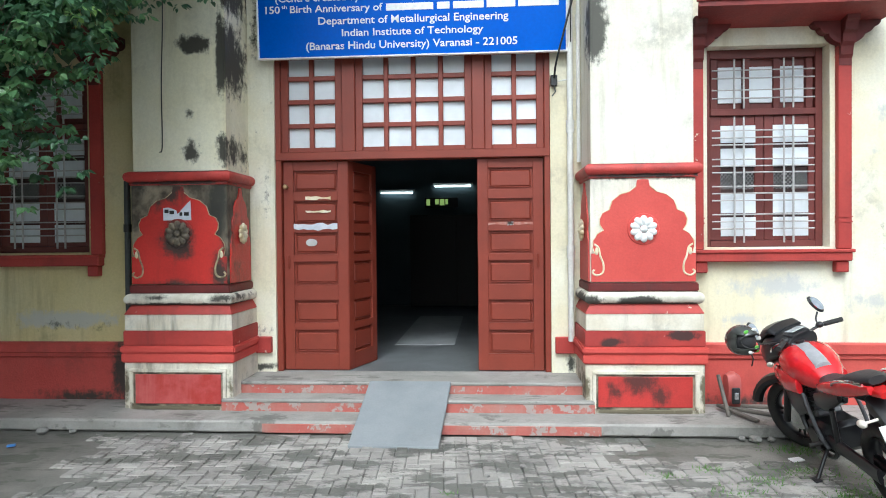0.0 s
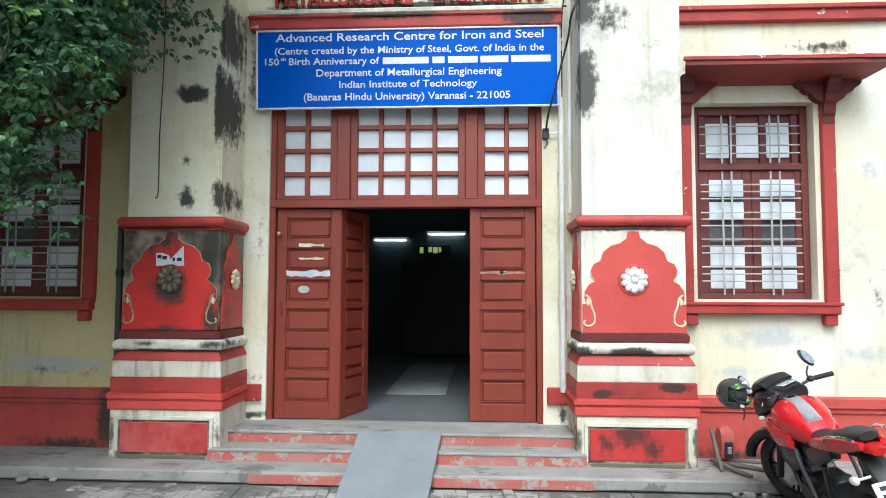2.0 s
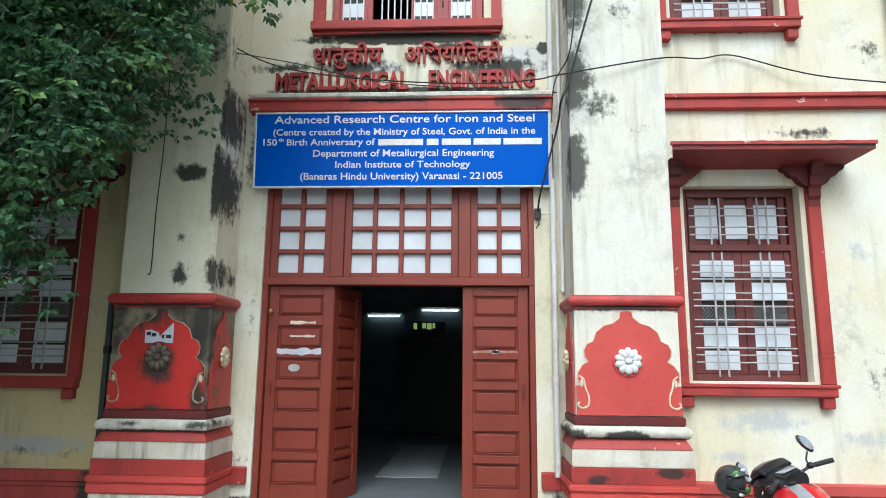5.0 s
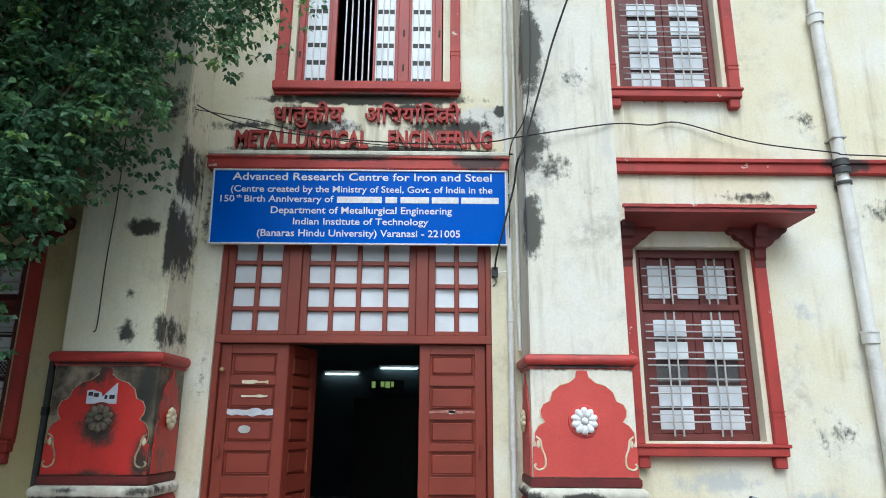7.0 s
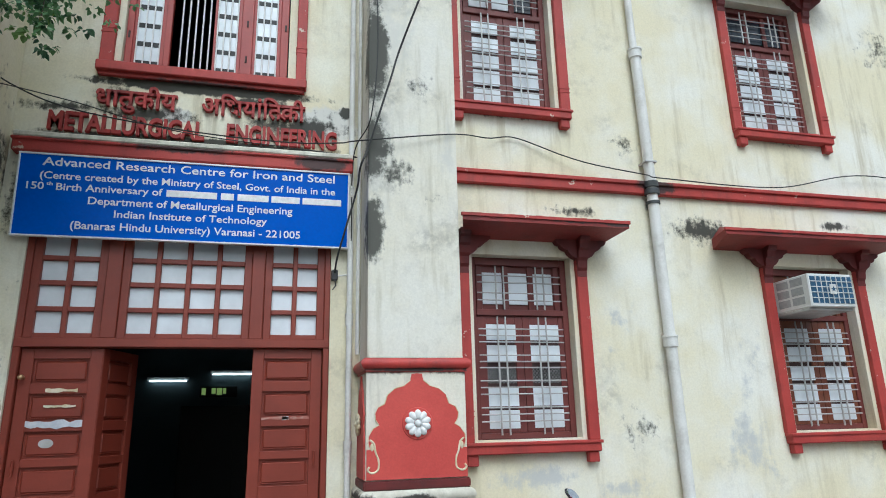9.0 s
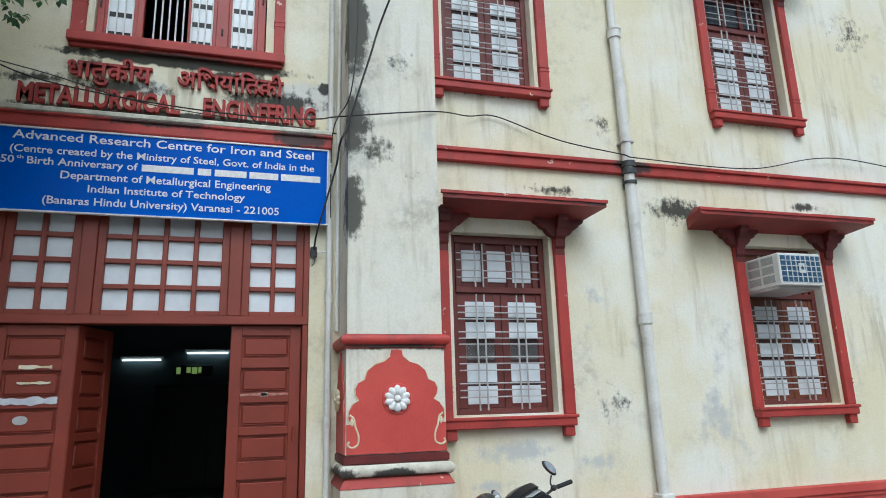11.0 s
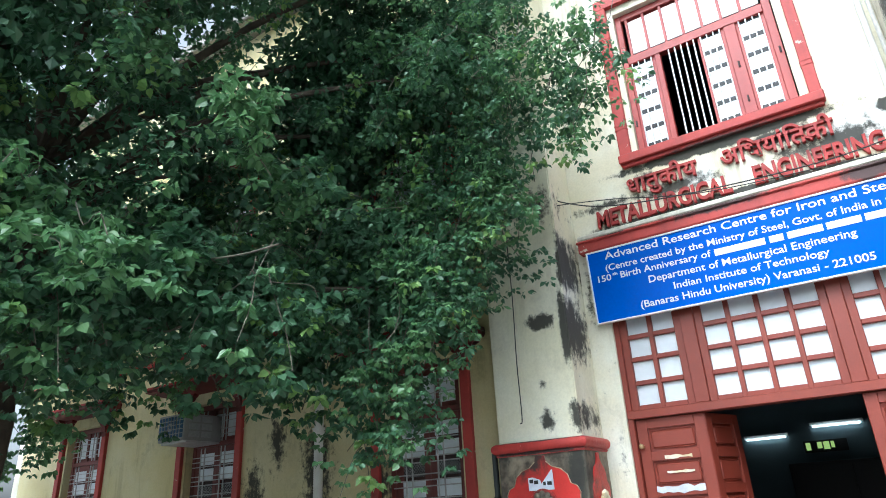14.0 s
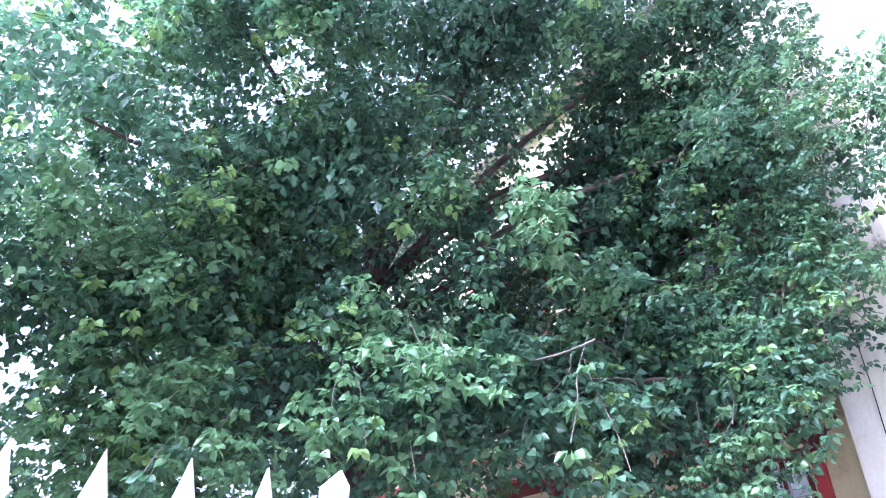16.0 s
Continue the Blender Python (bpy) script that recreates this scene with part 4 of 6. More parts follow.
# ---- window over the entrance ----
uw = thing("window_over_door", "tall red shuttered window, one leaf open behind white bars", "window", (0, YB, 5.105), kind="structure")
for a in ((-1.695, -1.572, -0.055, 0.004, 0.0, 2.08), (0.160, 0.262, -0.055, 0.004, 0.0, 2.08), (-1.70, 0.262, -0.06, 0.004, 1.98, 2.12)):
    part("surround", B(*a, bevel=0.006), RED, uw, "red painted surround")
for h in (0.32, 0.37, 1.55):
    for a in ((-1.70, -1.567), (0.155, 0.267)):
        part("surround_band", B(a[0], a[1], -0.06, 0.004, h, h + 0.012), RED, uw)
part("sill", B(-1.71, 0.272, -0.09, 0.03, -0.10, -0.001, bevel=0.01), RED, uw, "mould-streaked red sill")
part("sill_base", B(-1.69, 0.252, -0.05, 0.0, -0.14, -0.10, bevel=0.006), RED, uw)
WOOD_R = surface("red_window_wood", (0.36, 0.05, 0.04), (0.30, 0.04, 0.035), 0.5, 3, 70, 0.1, 0.4, (0.1, 0.03, 0.025))
for a in ((-1.505, -1.44, 0.06, 0.14, 0, 1.87), (-0.01, 0.07, 0.06, 0.14, 0, 1.87), (-1.44, -0.01, 0.062, 0.14, 0, 0.05), (-1.44, -0.01, 0.062, 0.14, 1.79, 1.87), (-1.44, -0.01, 0.05, 0.14, 1.165, 1.27), (-1.147, -1.088, 0.055, 0.13, 0.05, 1.165), (-0.41, -0.292, 0.055, 0.13, 0.05, 1.165)):
    part("window_frame", B(*a, bevel=0.005), WOOD_R, uw)
for k in range(7):
    x0 = -1.385 + k * 0.196
    part("fanlight_pane", B(x0 + 0.015, x0 + 0.18, 0.09, 0.10, 1.31, 1.76), PANE, uw)
    part("glazing_bar", B(x0 - 0.015, x0 + 0.0149, 0.07, 0.11, 1.2805, 1.7895, bevel=0.003), WOOD_R, uw)
for x0, x1 in ((-1.44, -1.147), (-0.683, -0.41), (-0.292, -0.01)):
    sh = part("shutter", B(x0, x1, 0.10, 0.115, 0.051, 1.164), WOOD_R, uw)
    part("stile", B(x0, x0 + 0.036, 0.075, 0.0995, 0.052, 1.163, bevel=0.003), WOOD_R, sh)
    part("stile", B(x1 - 0.041, x1, 0.075, 0.0995, 0.052, 1.163, bevel=0.003), WOOD_R, sh)
    for k in range(6):
        z0 = 0.095 + k * 0.213
        part("rail", B(x0 + 0.0365, x1 - 0.0415, 0.082, 0.0985, z0 - 0.026, min(z0 + 0.026, 1.163)), BLACK, sh)
        if k < 5:
            part("pane", B(x0 + 0.0365, x1 - 0.0415, 0.085, 0.0985, z0 + 0.0265, z0 + 0.1865), PANE, sh)
    w3 = (x1 - x0 - 0.077) / 3
    for k in range(4):
        part("bar", rod(bmesh.new(), (x0 + 0.036 + w3 * k, 0.062, 0.045), (x0 + 0.036 + w3 * k, 0.062, 1.17), 0.0075, n=8), WHITE, uw, "white painted bar")
for k in range(5):
    part("bar", rod(bmesh.new(), (-0.991 + k * 0.067, 0.062, 0.045), (-0.991 + k * 0.067, 0.062, 1.17), 0.0085, n=8), WHITE, uw, "white painted bar")
for x, z0 in ((-1.475, 0.35), (-0.35, 0.62), (0.04, 0.62), (-0.35, 0.2)):
    part("hinge", rod(bmesh.new(), (x, 0.05, z0), (x, 0.05, z0 + 0.07), 0.010, n=8), DARK_WOOD, uw, "dark iron hinge")

# ---- sign over the door ----
sign = thing("sign_board", "blue enamel sign board with white lettering over the door", "sign", (0, 6.352, 3.316))
sign.matrix_basis = pose(0, 6.352, 3.314, 3.5) @ Matrix.Diagonal((1.003, 1, 1.010, 1))
part("board", B(-2.185, 0.705, 0.0, 0.03, 0.015, 0.745), BLUE, sign)
for a in ((-2.20, 0.72, 0.744, 0.76), (-2.20, 0.72, 0.0, 0.0155), (-2.20, -2.184, 0.0155, 0.744), (0.704, 0.72, 0.0155, 0.744)):
    part("rim", B(a[0], a[1], -0.012, 0.035, a[2], a[3], bevel=0.003), WHITE, sign, "white metal rim")
LINES = (("Advanced Research Centre for Iron and Steel", 75, 872, 548, 22), ("(Centre created by the Ministry of Steel, Govt. of India in the", 72, 874, 584, 19),
         ("Department of Metallurgical Engineering", 198, 750, 648, 20), ("Indian Institute of Technology", 267, 678, 681, 19),
         ("(Banaras Hindu University) Varanasi - 221005", 160, 775, 716, 20), ("150   Birth Anniversary of", 42, 388, 614, 19), ("th", 90, 106, 602, 9))
sx = lambda c: -2.2 + (c - 15) / 903 * 2.922
sz = lambda c: (740 - c) / 225 * 0.76
for body, a, b, base, cap in LINES:
    for w in words(moved(lettering(body, sx(a), sx(b), sz(base), cap * 0.76 / 225, 0.006, 0.010), Matrix.Translation((0, -0.002, 0))), 0.0008):
        part("letter", w, WHITE, sign)
for a, b in ((398, 535), (546, 582), (592, 680), (688, 770), (778, 893)):
    part("text_bar", B(sx(a), sx(b), -0.004, 0.002, sz(616), sz(597), bevel=0.002), WHITE, sign, "plain white bar in place of a word")

# ---- raised letters on the wall ----
for body, a, b, z, h, label in (("METALLURGICAL", -2.055, -0.685, 4.368, 0.178, "weathered red raised letters"), ("ENGINEERING", -0.48, 0.594, 4.378, 0.175, "weathered red raised letters"),
                                ("\u0927\u093e\u0924\u0941\u0915\u0940\u092f", -1.68, -0.956, 4.655, 0.17, "weathered red raised Devanagari letters"),
                                ("\u0905\u093f\u092d\u092f\u093e\u0902\u093f\u0924\u0915\u0940", -0.73, 0.27, 4.655, 0.17, "weathered red raised Devanagari letters")):
    wl = thing("wall_lettering", label + " on the wall", "lettering", (0, YB, z))
    for w in words(moved(lettering(body, a, b, 0, h, 0.05, 0.03 if body.isascii() else 0.018), Matrix.Translation((0, -0.02, 0))), 0.0008):
        part("letter", w, LETTER_RED, wl)
wl_stroke = B(-0.055, 0.055, -0.045, 0.004, -0.013, 0.013, bevel=0.004)
part("letter", moved(wl_stroke, Matrix.Translation((0.035, 0, 0.035)) @ pose(0, 0, 0, 0, 40, 0)), LETTER_RED, wl)


# ---- the tree ----
def leaf_mesh(rng, centres, dirs, sizes, simple=False):
    """Folded heart-shaped leaves, hanging: arrays of vertices and faces. simple: two folded halves, for leaves deep in the crown."""
    if simple:
        shape = np.array([(0, 0, 0), (0.44, 0.45, 0.10), (0, 1.12, -0.06), (-0.44, 0.45, 0.10)])
        faces = np.array([(0, 1, 2), (0, 2, 3)])
    else:
        shape = np.array([(0, 0, 0), (0.42, 0.22, 0.10), (0.40, 0.55, 0.08), (0, 1.12, -0.06), (-0.40, 0.55, 0.08), (-0.42, 0.22, 0.10), (0, 0.45, -0.02)])
        faces = np.array([(0, 1, 6), (1, 2, 6), (2, 3, 6), (3, 4, 6), (4, 5, 6), (5, 0, 6)])
    n = len(centres)
    d = dirs / np.linalg.norm(dirs, axis=1, keepdims=True)
    up = rng.normal(size=(n, 3)) * 0.55 + np.array([0.15, -0.35, 0.85])
    side = np.cross(d, up)
    side /= np.linalg.norm(side, axis=1, keepdims=True)
    nor = np.cross(side, d)
    v = (shape[None, :, 0, None] * side[:, None] + shape[None, :, 1, None] * d[:, None] + shape[None, :, 2, None] * nor[:, None]) * sizes[:, None, None] + centres[:, None]
    f = faces[None] + len(shape) * np.arange(n)[:, None, None]
    return v.reshape(-1, 3), f.reshape(-1, 3)


def foliage(name, a, c):
    m, t, b = nodes_of(name)
    isl = t.nodes.new("ShaderNodeNewGeometry").outputs["Random Per Island"]
    t.links.new(blend(t, isl, a, c), b.inputs["Base Color"])
    b.inputs["Roughness"].default_value, b.inputs["Specular IOR Level"].default_value = 0.4, 0.5
    tr = t.nodes.new("ShaderNodeBsdfTranslucent")
    t.links.new(blend(t, isl, tuple(v * 1.5 for v in a), tuple(v * 1.5 for v in c)), tr.inputs[0])
    mix = t.nodes.new("ShaderNodeMixShader")
    mix.inputs[0].default_value = 0.33
    t.links.new(b.outputs[0], mix.inputs[1])
    t.links.new(tr.outputs[0], mix.inputs[2])
    t.links.new(mix.outputs[0], t.nodes["Material Output"].inputs["Surface"])
    return m


LEAF = foliage("dark_green_leaves", (0.044, 0.112, 0.056), (0.080, 0.172, 0.086))
LEAF_MID = foliage("mid_green_leaves", (0.088, 0.192, 0.082), (0.140, 0.268, 0.108))
LEAF_YOUNG = foliage("young_green_leaves", (0.15, 0.28, 0.085), (0.23, 0.37, 0.11))
BARK = surface("grey_brown_bark", (0.12, 0.095, 0.07), (0.07, 0.055, 0.042), 0.9, 6, 40, 0.6, 0.4, (0.04, 0.035, 0.03))
TWIG = surface("pale_twig", (0.15, 0.135, 0.10), (0.10, 0.09, 0.07), 0.8, 6, 40, 0.2)
tree = thing("tree", "large leafy tree with dense dark green drooping foliage before the wall", "tree", (-6.7, 2.8, 0))
rng = np.random.default_rng(7)
T0 = np.array([-6.7, 2.8, 0.0])
# lobes of the crown: centre and radii
LOBES_BY_DOOR = [((-4.1, 4.9, 5.6), (1.2, 0.6, 1.4)), ((-3.3, 5.1, 6.5), (1.1, 0.5, 1.1)), ((-4.4, 4.9, 4.2), (1.1, 0.55, 1.0)), ((-3.35, 4.8, 3.6), (0.75, 0.5, 0.95)), 
    ((-5.2, 2.6, 7.6), (2.1, 1.7, 1.5)), ((-3.9, 3.2, 7.9), (1.6, 1.4, 1.2)), ((-5.0, 3.3, 3.3), (1.0, 0.9, 0.75)), ((-2.9, 4.9, 7.6), (1.1, 0.7, 1.0)), 
    ((-4.4, 4.2, 8.9), (2.0, 1.4, 0.9)), ((-2.9, 4.6, 5.7), (0.6, 0.4, 0.7)), ((-4.6, 4.6, 6.6), (1.1, 0.8, 1.1)), ((-5.2, 1.6, 5.6), (1.0, 1.0, 1.1))
    ]
LOBES_BY_GATE = [((-5.4, 3.6, 5.0), (1.7, 1.4, 1.5)), ((-6.8, 2.6, 5.0), (1.8, 1.7, 1.8)), ((-6.6, 1.2, 4.6), (1.6, 1.3, 1.5)), ((-5.6, 2.6, 3.6), (1.3, 1.1, 0.9)), 
    ((-7.8, 3.6, 6.6), (1.8, 1.8, 1.6)), ((-6.3, 1.0, 6.8), (1.7, 1.5, 1.5)), ((-7.6, 0.3, 4.2), (1.5, 1.2, 1.5)), ((-8.4, 1.6, 5.6), (1.6, 1.5, 1.6)), 
    ((-6.4, 2.2, 8.8), (1.8, 1.6, 1.1)), ((-6.4, 1.5, 3.2), (1.2, 0.9, 0.8)), ((-6.8, -0.9, 4.4), (1.4, 1.2, 1.3)), ((-6.0, -0.6, 5.9), (1.3, 1.1, 1.2)), 
    ((-7.4, -1.9, 5.0), (1.6, 1.2, 1.6)), ((-5.4, 0.3, 7.6), (1.4, 1.3, 1.2)),
    ((-10.2, 2.0, 5.0), (1.9, 1.6, 2.2)), ((-11.4, 4.0, 4.6), (1.8, 1.4, 2.3)), ((-9.2, 4.6, 4.6), (1.2, 0.8, 1.1)), ((-7.0, 4.4, 4.4), (1.5, 0.9, 1.3))]
limbs = bmesh.new()
tube(limbs, [(0, 0, -0.05), (0.05, 0.02, 0.6), (-0.05, 0.0, 1.5), (0.02, 0.05, 2.6), (-0.1, 0.0, 3.8), (0.0, 0.1, 5.2), (-0.1, 0.0, 6.6)], [0.27, 0.22, 0.19, 0.17, 0.13, 0.09, 0.04], 12)
part("trunk", limbs, BARK, tree, "grey-brown trunk", True)
sprays, inner_leaves = [], []


def low_edge(q):
    """How low the crown hangs: high over the passage along the wall, low by the gate and the door."""
    return 3.15 + 0.25 * math.sin(3.1 * q[0]) if -9.5 < q[0] < -4.3 and q[1] > 3.1 else 2.35


for i, (c, r) in enumerate(LOBES_BY_DOOR + LOBES_BY_GATE):
    c, r = np.array(c), np.array(r)
    h = min(max(c[2] - 1.0, 2.9), 5.2)
    a = np.array([0, 0, h])
    e = c - T0
    mid = (a + e) / 2 + np.array([0, 0, 0.35])
    part("limb", tube(bmesh.new(), curve_pts([a, mid, e], 5), [0.06 - 0.0045 * k for k in range(11)], 7), BARK, tree, "", True)
    area = (r[0] * r[1] + r[1] * r[2] + r[0] * r[2]) / 3
    # boughs of leaves bunched on the outside of the lobe
    n = int(26 * area * (0.75 if c[2] > 6.8 else 1.0))
    d = rng.normal(size=(n, 3))
    d /= np.linalg.norm(d, axis=1, keepdims=True)
    p = c + d * r * rng.uniform(0.80, 1.06, size=(n, 1))
    for q, w in zip(p, d):
        if np.hypot(q[0] + 6.7, q[1] - 2.8) < 0.8 and q[2] < 5.6 or noise.noise(Vector(q) * 1.15) < -0.13:
            continue
        tone, young = rng.random(), rng.random() < 0.30
        for j in range(rng.integers(6, 11)):
            at = q + rng.normal(size=3) * np.array([0.17, 0.17, 0.13])
            if at[1] < 5.75 and at[2] > low_edge(at):
                sprays.append((at, w * r, tone, young and j < 2))
    # old dark leaves inside
    by_door = i < len(LOBES_BY_DOOR)
    n = int((135 if by_door else 60) * area)
    d = rng.normal(size=(n, 3))
    d /= np.linalg.norm(d, axis=1, keepdims=True)
    p = c + d * r * rng.uniform(0.25, 0.80, size=(n, 1))
    for q in p:
        if q[1] < 5.8 and q[2] > low_edge(q) + 0.2 and noise.noise(Vector(q) * 1.15) > (-0.30 if by_door else 0.0):
            inner_leaves.append(q + rng.normal(size=(14, 3)) * 0.13)


def hanging(n, x0, x1, y0, y1, z0, z1):
    for _ in range(n):
        q = np.array([rng.uniform(x0, x1), rng.uniform(y0, y1), rng.uniform(z0, z1)])
        sprays.append((q, np.array([rng.normal() * 0.3, rng.normal() * 0.3 - 0.2, -1.0]), rng.random(), rng.random() < 0.06))


# low drooping boughs in front of the wing window and the pilaster
hanging(46, -3.8, -3.05, 4.3, 4.7, 2.35, 3.4)
hanging(34, -3.3, -2.70, 4.4, 4.8, 2.95, 4.0)
hanging(56, -2.85, -2.20, 4.6, 5.0, 4.15, 5.0)
hanging(26, -3.15, -2.70, 4.6, 5.0, 3.5, 4.1)
hanging(48, -1.80, -1.30, 4.7, 5.1, 4.85, 6.0)
hanging(64, -2.6, -1.8, 4.6, 5.1, 5.0, 6.8)
hanging(16, -4.8, -3.9, 4.6, 5.3, 2.7, 3.4)
hanging(14, -4.4, -3.5, 3.0, 3.4, 2.9, 3.4)
hanging(110, -7.6, -5.8, -2.2, 1.6, 1.75, 2.9)
# dense inner foliage close to the wing
hanging(95, -4.6, -2.9, 5.1, 5.6, 3.6, 6.6)
hanging(100, -6.2, -4.4, 4.8, 5.6, 3.4, 6.4)
hanging(50, -2.95, -2.35, 4.9, 5.4, 4.2, 6.6)
hanging(30, -4.6, -3.4, 4.4, 5.0, 6.0, 8.2)
twig_bm = bmesh.new()
C, D, S, KIND = [], [], [], []
for k, (q, w, tone, fresh) in enumerate(sprays):
    out = w / (np.linalg.norm(w) + 1e-6)
    out = out * np.array([1, 1, 0.35]) + np.array([0, 0, -0.45]) + rng.normal(size=3) * 0.25
    out /= np.linalg.norm(out)
    L = rng.uniform(0.3, 0.6)
    # leaf colour goes by bough: fresh growth on some, old dark leaves on others
    # the gate side gets more light-coloured leaves, standing in for sky light there
    patch = noise.noise(Vector(q) * 0.8 + Vector((3.1, 0, 7))) + (0.6 if q[1] < 1.6 and q[0] < -5.6 else 0.0)
    kind = 1 if tone < 0.36 + 0.5 * patch else 0
    # leaves are small on the fine outer boughs by the doorway, larger low down
    size = rng.uniform(0.040, 0.056) if q[0] > -3.0 and q[2] > 4.2 else rng.uniform(0.046, 0.066) if q[0] > -4.2 and q[1] > 3.8 else rng.uniform(0.056, 0.082) if q[2] > 5.2 else rng.uniform(0.060, 0.090)
    tufts = rng.integers(3, 6) + (2 if size < 0.061 else 0)
    for j in range(tufts):
        f = (j + 0.6) / tufts
        c = q + out * (f * L) + np.array([0, 0, -0.14 * f * f]) + rng.normal(size=3) * 0.07
        m = rng.integers(6, 11) if not (fresh and j >= tufts - 2) else 9
        ang = rng.uniform(0, 6.28) + np.arange(m) * 2.4
        ring = np.stack([np.cos(ang), np.sin(ang), rng.uniform(-0.9, -0.15, m)], 1) + out * 0.35 + rng.normal(size=(m, 3)) * 0.15
        ring /= np.linalg.norm(ring, axis=1, keepdims=True)
        C.append(c + ring * rng.uniform(0.015, 0.06, (m, 1)))
        D.append(ring)
        S.append(size * rng.uniform(0.7, 1.15, m))
        KIND.append(np.full(m, 2 if fresh and j >= tufts - 2 else kind))
    if k % 5 == 0:
        bend = rng.normal(size=3) * 0.05
        tube(twig_bm, curve_pts([q - T0 - out * 0.25 + np.array([0, 0, 0.08]), q - T0 + bend, q - T0 + out * L * 0.6 - bend * 0.5, q - T0 + out * L + np.array([0, 0, -0.1])], 3), 0.004, 4)
C, D, S, KIND = np.concatenate(C) - T0, np.concatenate(D), np.concatenate(S), np.concatenate(KIND)
inner_leaves = np.concatenate(inner_leaves) - T0
C, D, S, KIND = np.concatenate([C, inner_leaves]), np.concatenate([D, rng.normal(size=inner_leaves.shape) * 0.6 + np.array([0, -0.1, -0.8])]), np.concatenate([S, rng.uniform(0.07, 0.12, len(inner_leaves))]), np.concatenate([KIND, np.full(len(inner_leaves), 3)])
for i, (nm, mat, lab) in enumerate((("crown", LEAF, "mass of dark green heart-shaped leaves"), ("lighter_leaves", LEAF_MID, "mid-green leaves, fresher growth plus sky light put into the colour"), ("young_leaves", LEAF_YOUNG, "bright yellow-green young leaves"), ("inner_leaves", LEAF, "old dark leaves deep in the crown"))):
    v, f = leaf_mesh(rng, C[KIND == i], D[KIND == i], S[KIND == i], i == 3)
    me = bpy.data.meshes.new(nm)
    me.from_pydata(v, [], f)
    me.materials.append(mat)
    ob = new(nm, me)
    ob.parent = tree
    tagged(ob, lab, kind="stuff")
tagged(part("twig", twig_bm, TWIG, tree, "thin bare twigs", True), kind="stuff")
# a few long bare shoots that arch out of the crown
for pts in (((-4.9, 3.3, 3.75), (-4.4, 3.08, 3.70), (-4.0, 2.98, 3.52), (-3.6, 3.0, 3.46), (-3.35, 3.1, 3.50)), ((-5.1, 3.2, 3.2), (-4.75, 3.05, 3.14), (-4.45, 3.0, 3.04), (-4.2, 2.95, 3.02)), ((-6.9, 1.6, 4.9), (-6.55, 1.5, 4.82), (-6.3, 1.5, 4.6), (-6.15, 1.55, 4.3))):
    part("shoot", tube(bmesh.new(), [p - Vector(T0) for p in curve_pts(pts, 6)], 0.008, 5), TWIG, tree, "pale arching shoot", True)


# ---- pipes and cables on the facade ----
def drain(name, x, y, z0, z1, r, joints, label):
    p = thing(name, label, "drain pipe", (x, y, z0))
    part("pipe", rod(bmesh.new(), (0, 0, 0), (0, 0, z1 - z0), r, n=14), PIPE, p, "", True)
    for z in joints:
        q = rod(bmesh.new(), (0, 0, z - z0 - 0.05), (0, 0, z - z0 + 0.05), r * 1.28, n=14)
        rod(q, (0, 0, z - z0 + 0.045), (0, 0, z - z0 + 0.065), r * 1.42, n=14)
        part("collar", q, PIPE, p, "mouldy pipe collar", True)
    return p


d = drain("drain_pipe", 4.0, 6.09, 0.55, 5.72, 0.058, (2.40, 5.70), "pale grey-white drain pipe down the wall")
d.matrix_basis = pose(4.0, 6.09, 0.55, 0, -0.6, 0)
part("clamp", B(-0.07, 0.07, -0.062, 0.10, 3.80, 3.822, bevel=0.004), STEEL, d, "rusty iron clamp")
IRON = plain("dark_iron", (0.05, 0.055, 0.055), 0.6)
ij = rod(rod(bmesh.new(), (0, 0, 3.44), (0, 0, 3.50), 0.082, n=16), (0, 0, 3.52), (0, 0, 3.585), 0.078, n=16)
part("iron_joint", rod(ij, (0, 0, 3.33), (0, 0, 3.36), 0.074, n=16), IRON, d, "mouldy black iron joint", True)
part("upper_pipe", rod(bmesh.new(), (0, 0.015, 5.15), (0, 0.015, 9.0), 0.042, n=12), PIPE, d, "narrower upper pipe", True)
part("foot", B(-0.075, 0.075, -0.075, 0.075, 0.0, 0.14, bevel=0.01), PIPE, d, "square pipe shoe")
drain("conduit_pipe", 0.745, 6.385, 0.62, 6.6, 0.028, (1.45, 2.62, 3.9), "pale conduit pipe beside the door bay")
drain("conduit_pipe", 0.825, 6.40, 2.3, 7.2, 0.018, (3.6,), "thin pale conduit in the corner of the bay")
drain("drain_pipe", -5.76, 6.05, 0.6, 8.5, 0.055, (2.6, 5.2), "blue-grey drain pipe behind the tree")
dp = thing("drain_pipe", "dark iron pipe beside the mouldy pilaster", "drain pipe", (-3.36, 6.06, 0.9))
part("pipe", tube(bmesh.new(), [(0.05, -0.06, 0.0), (0.0, 0, 0.03), (0.0, 0, 0.1), (0, 0, 1.25)], 0.028, 10), IRON, dp, "", True)
part("collar", rod(bmesh.new(), (0, 0, 0.78), (0, 0, 0.85), 0.036), CABLE, dp, "", True)


def cable(pts, r, label):
    ob = thing("cable", label, "cable", pts[0])
    o = Vector(pts[0])
    part("wire", tube(bmesh.new(), [p - o for p in curve_pts(pts, 10)], r, 6), CABLE, ob, "", True)


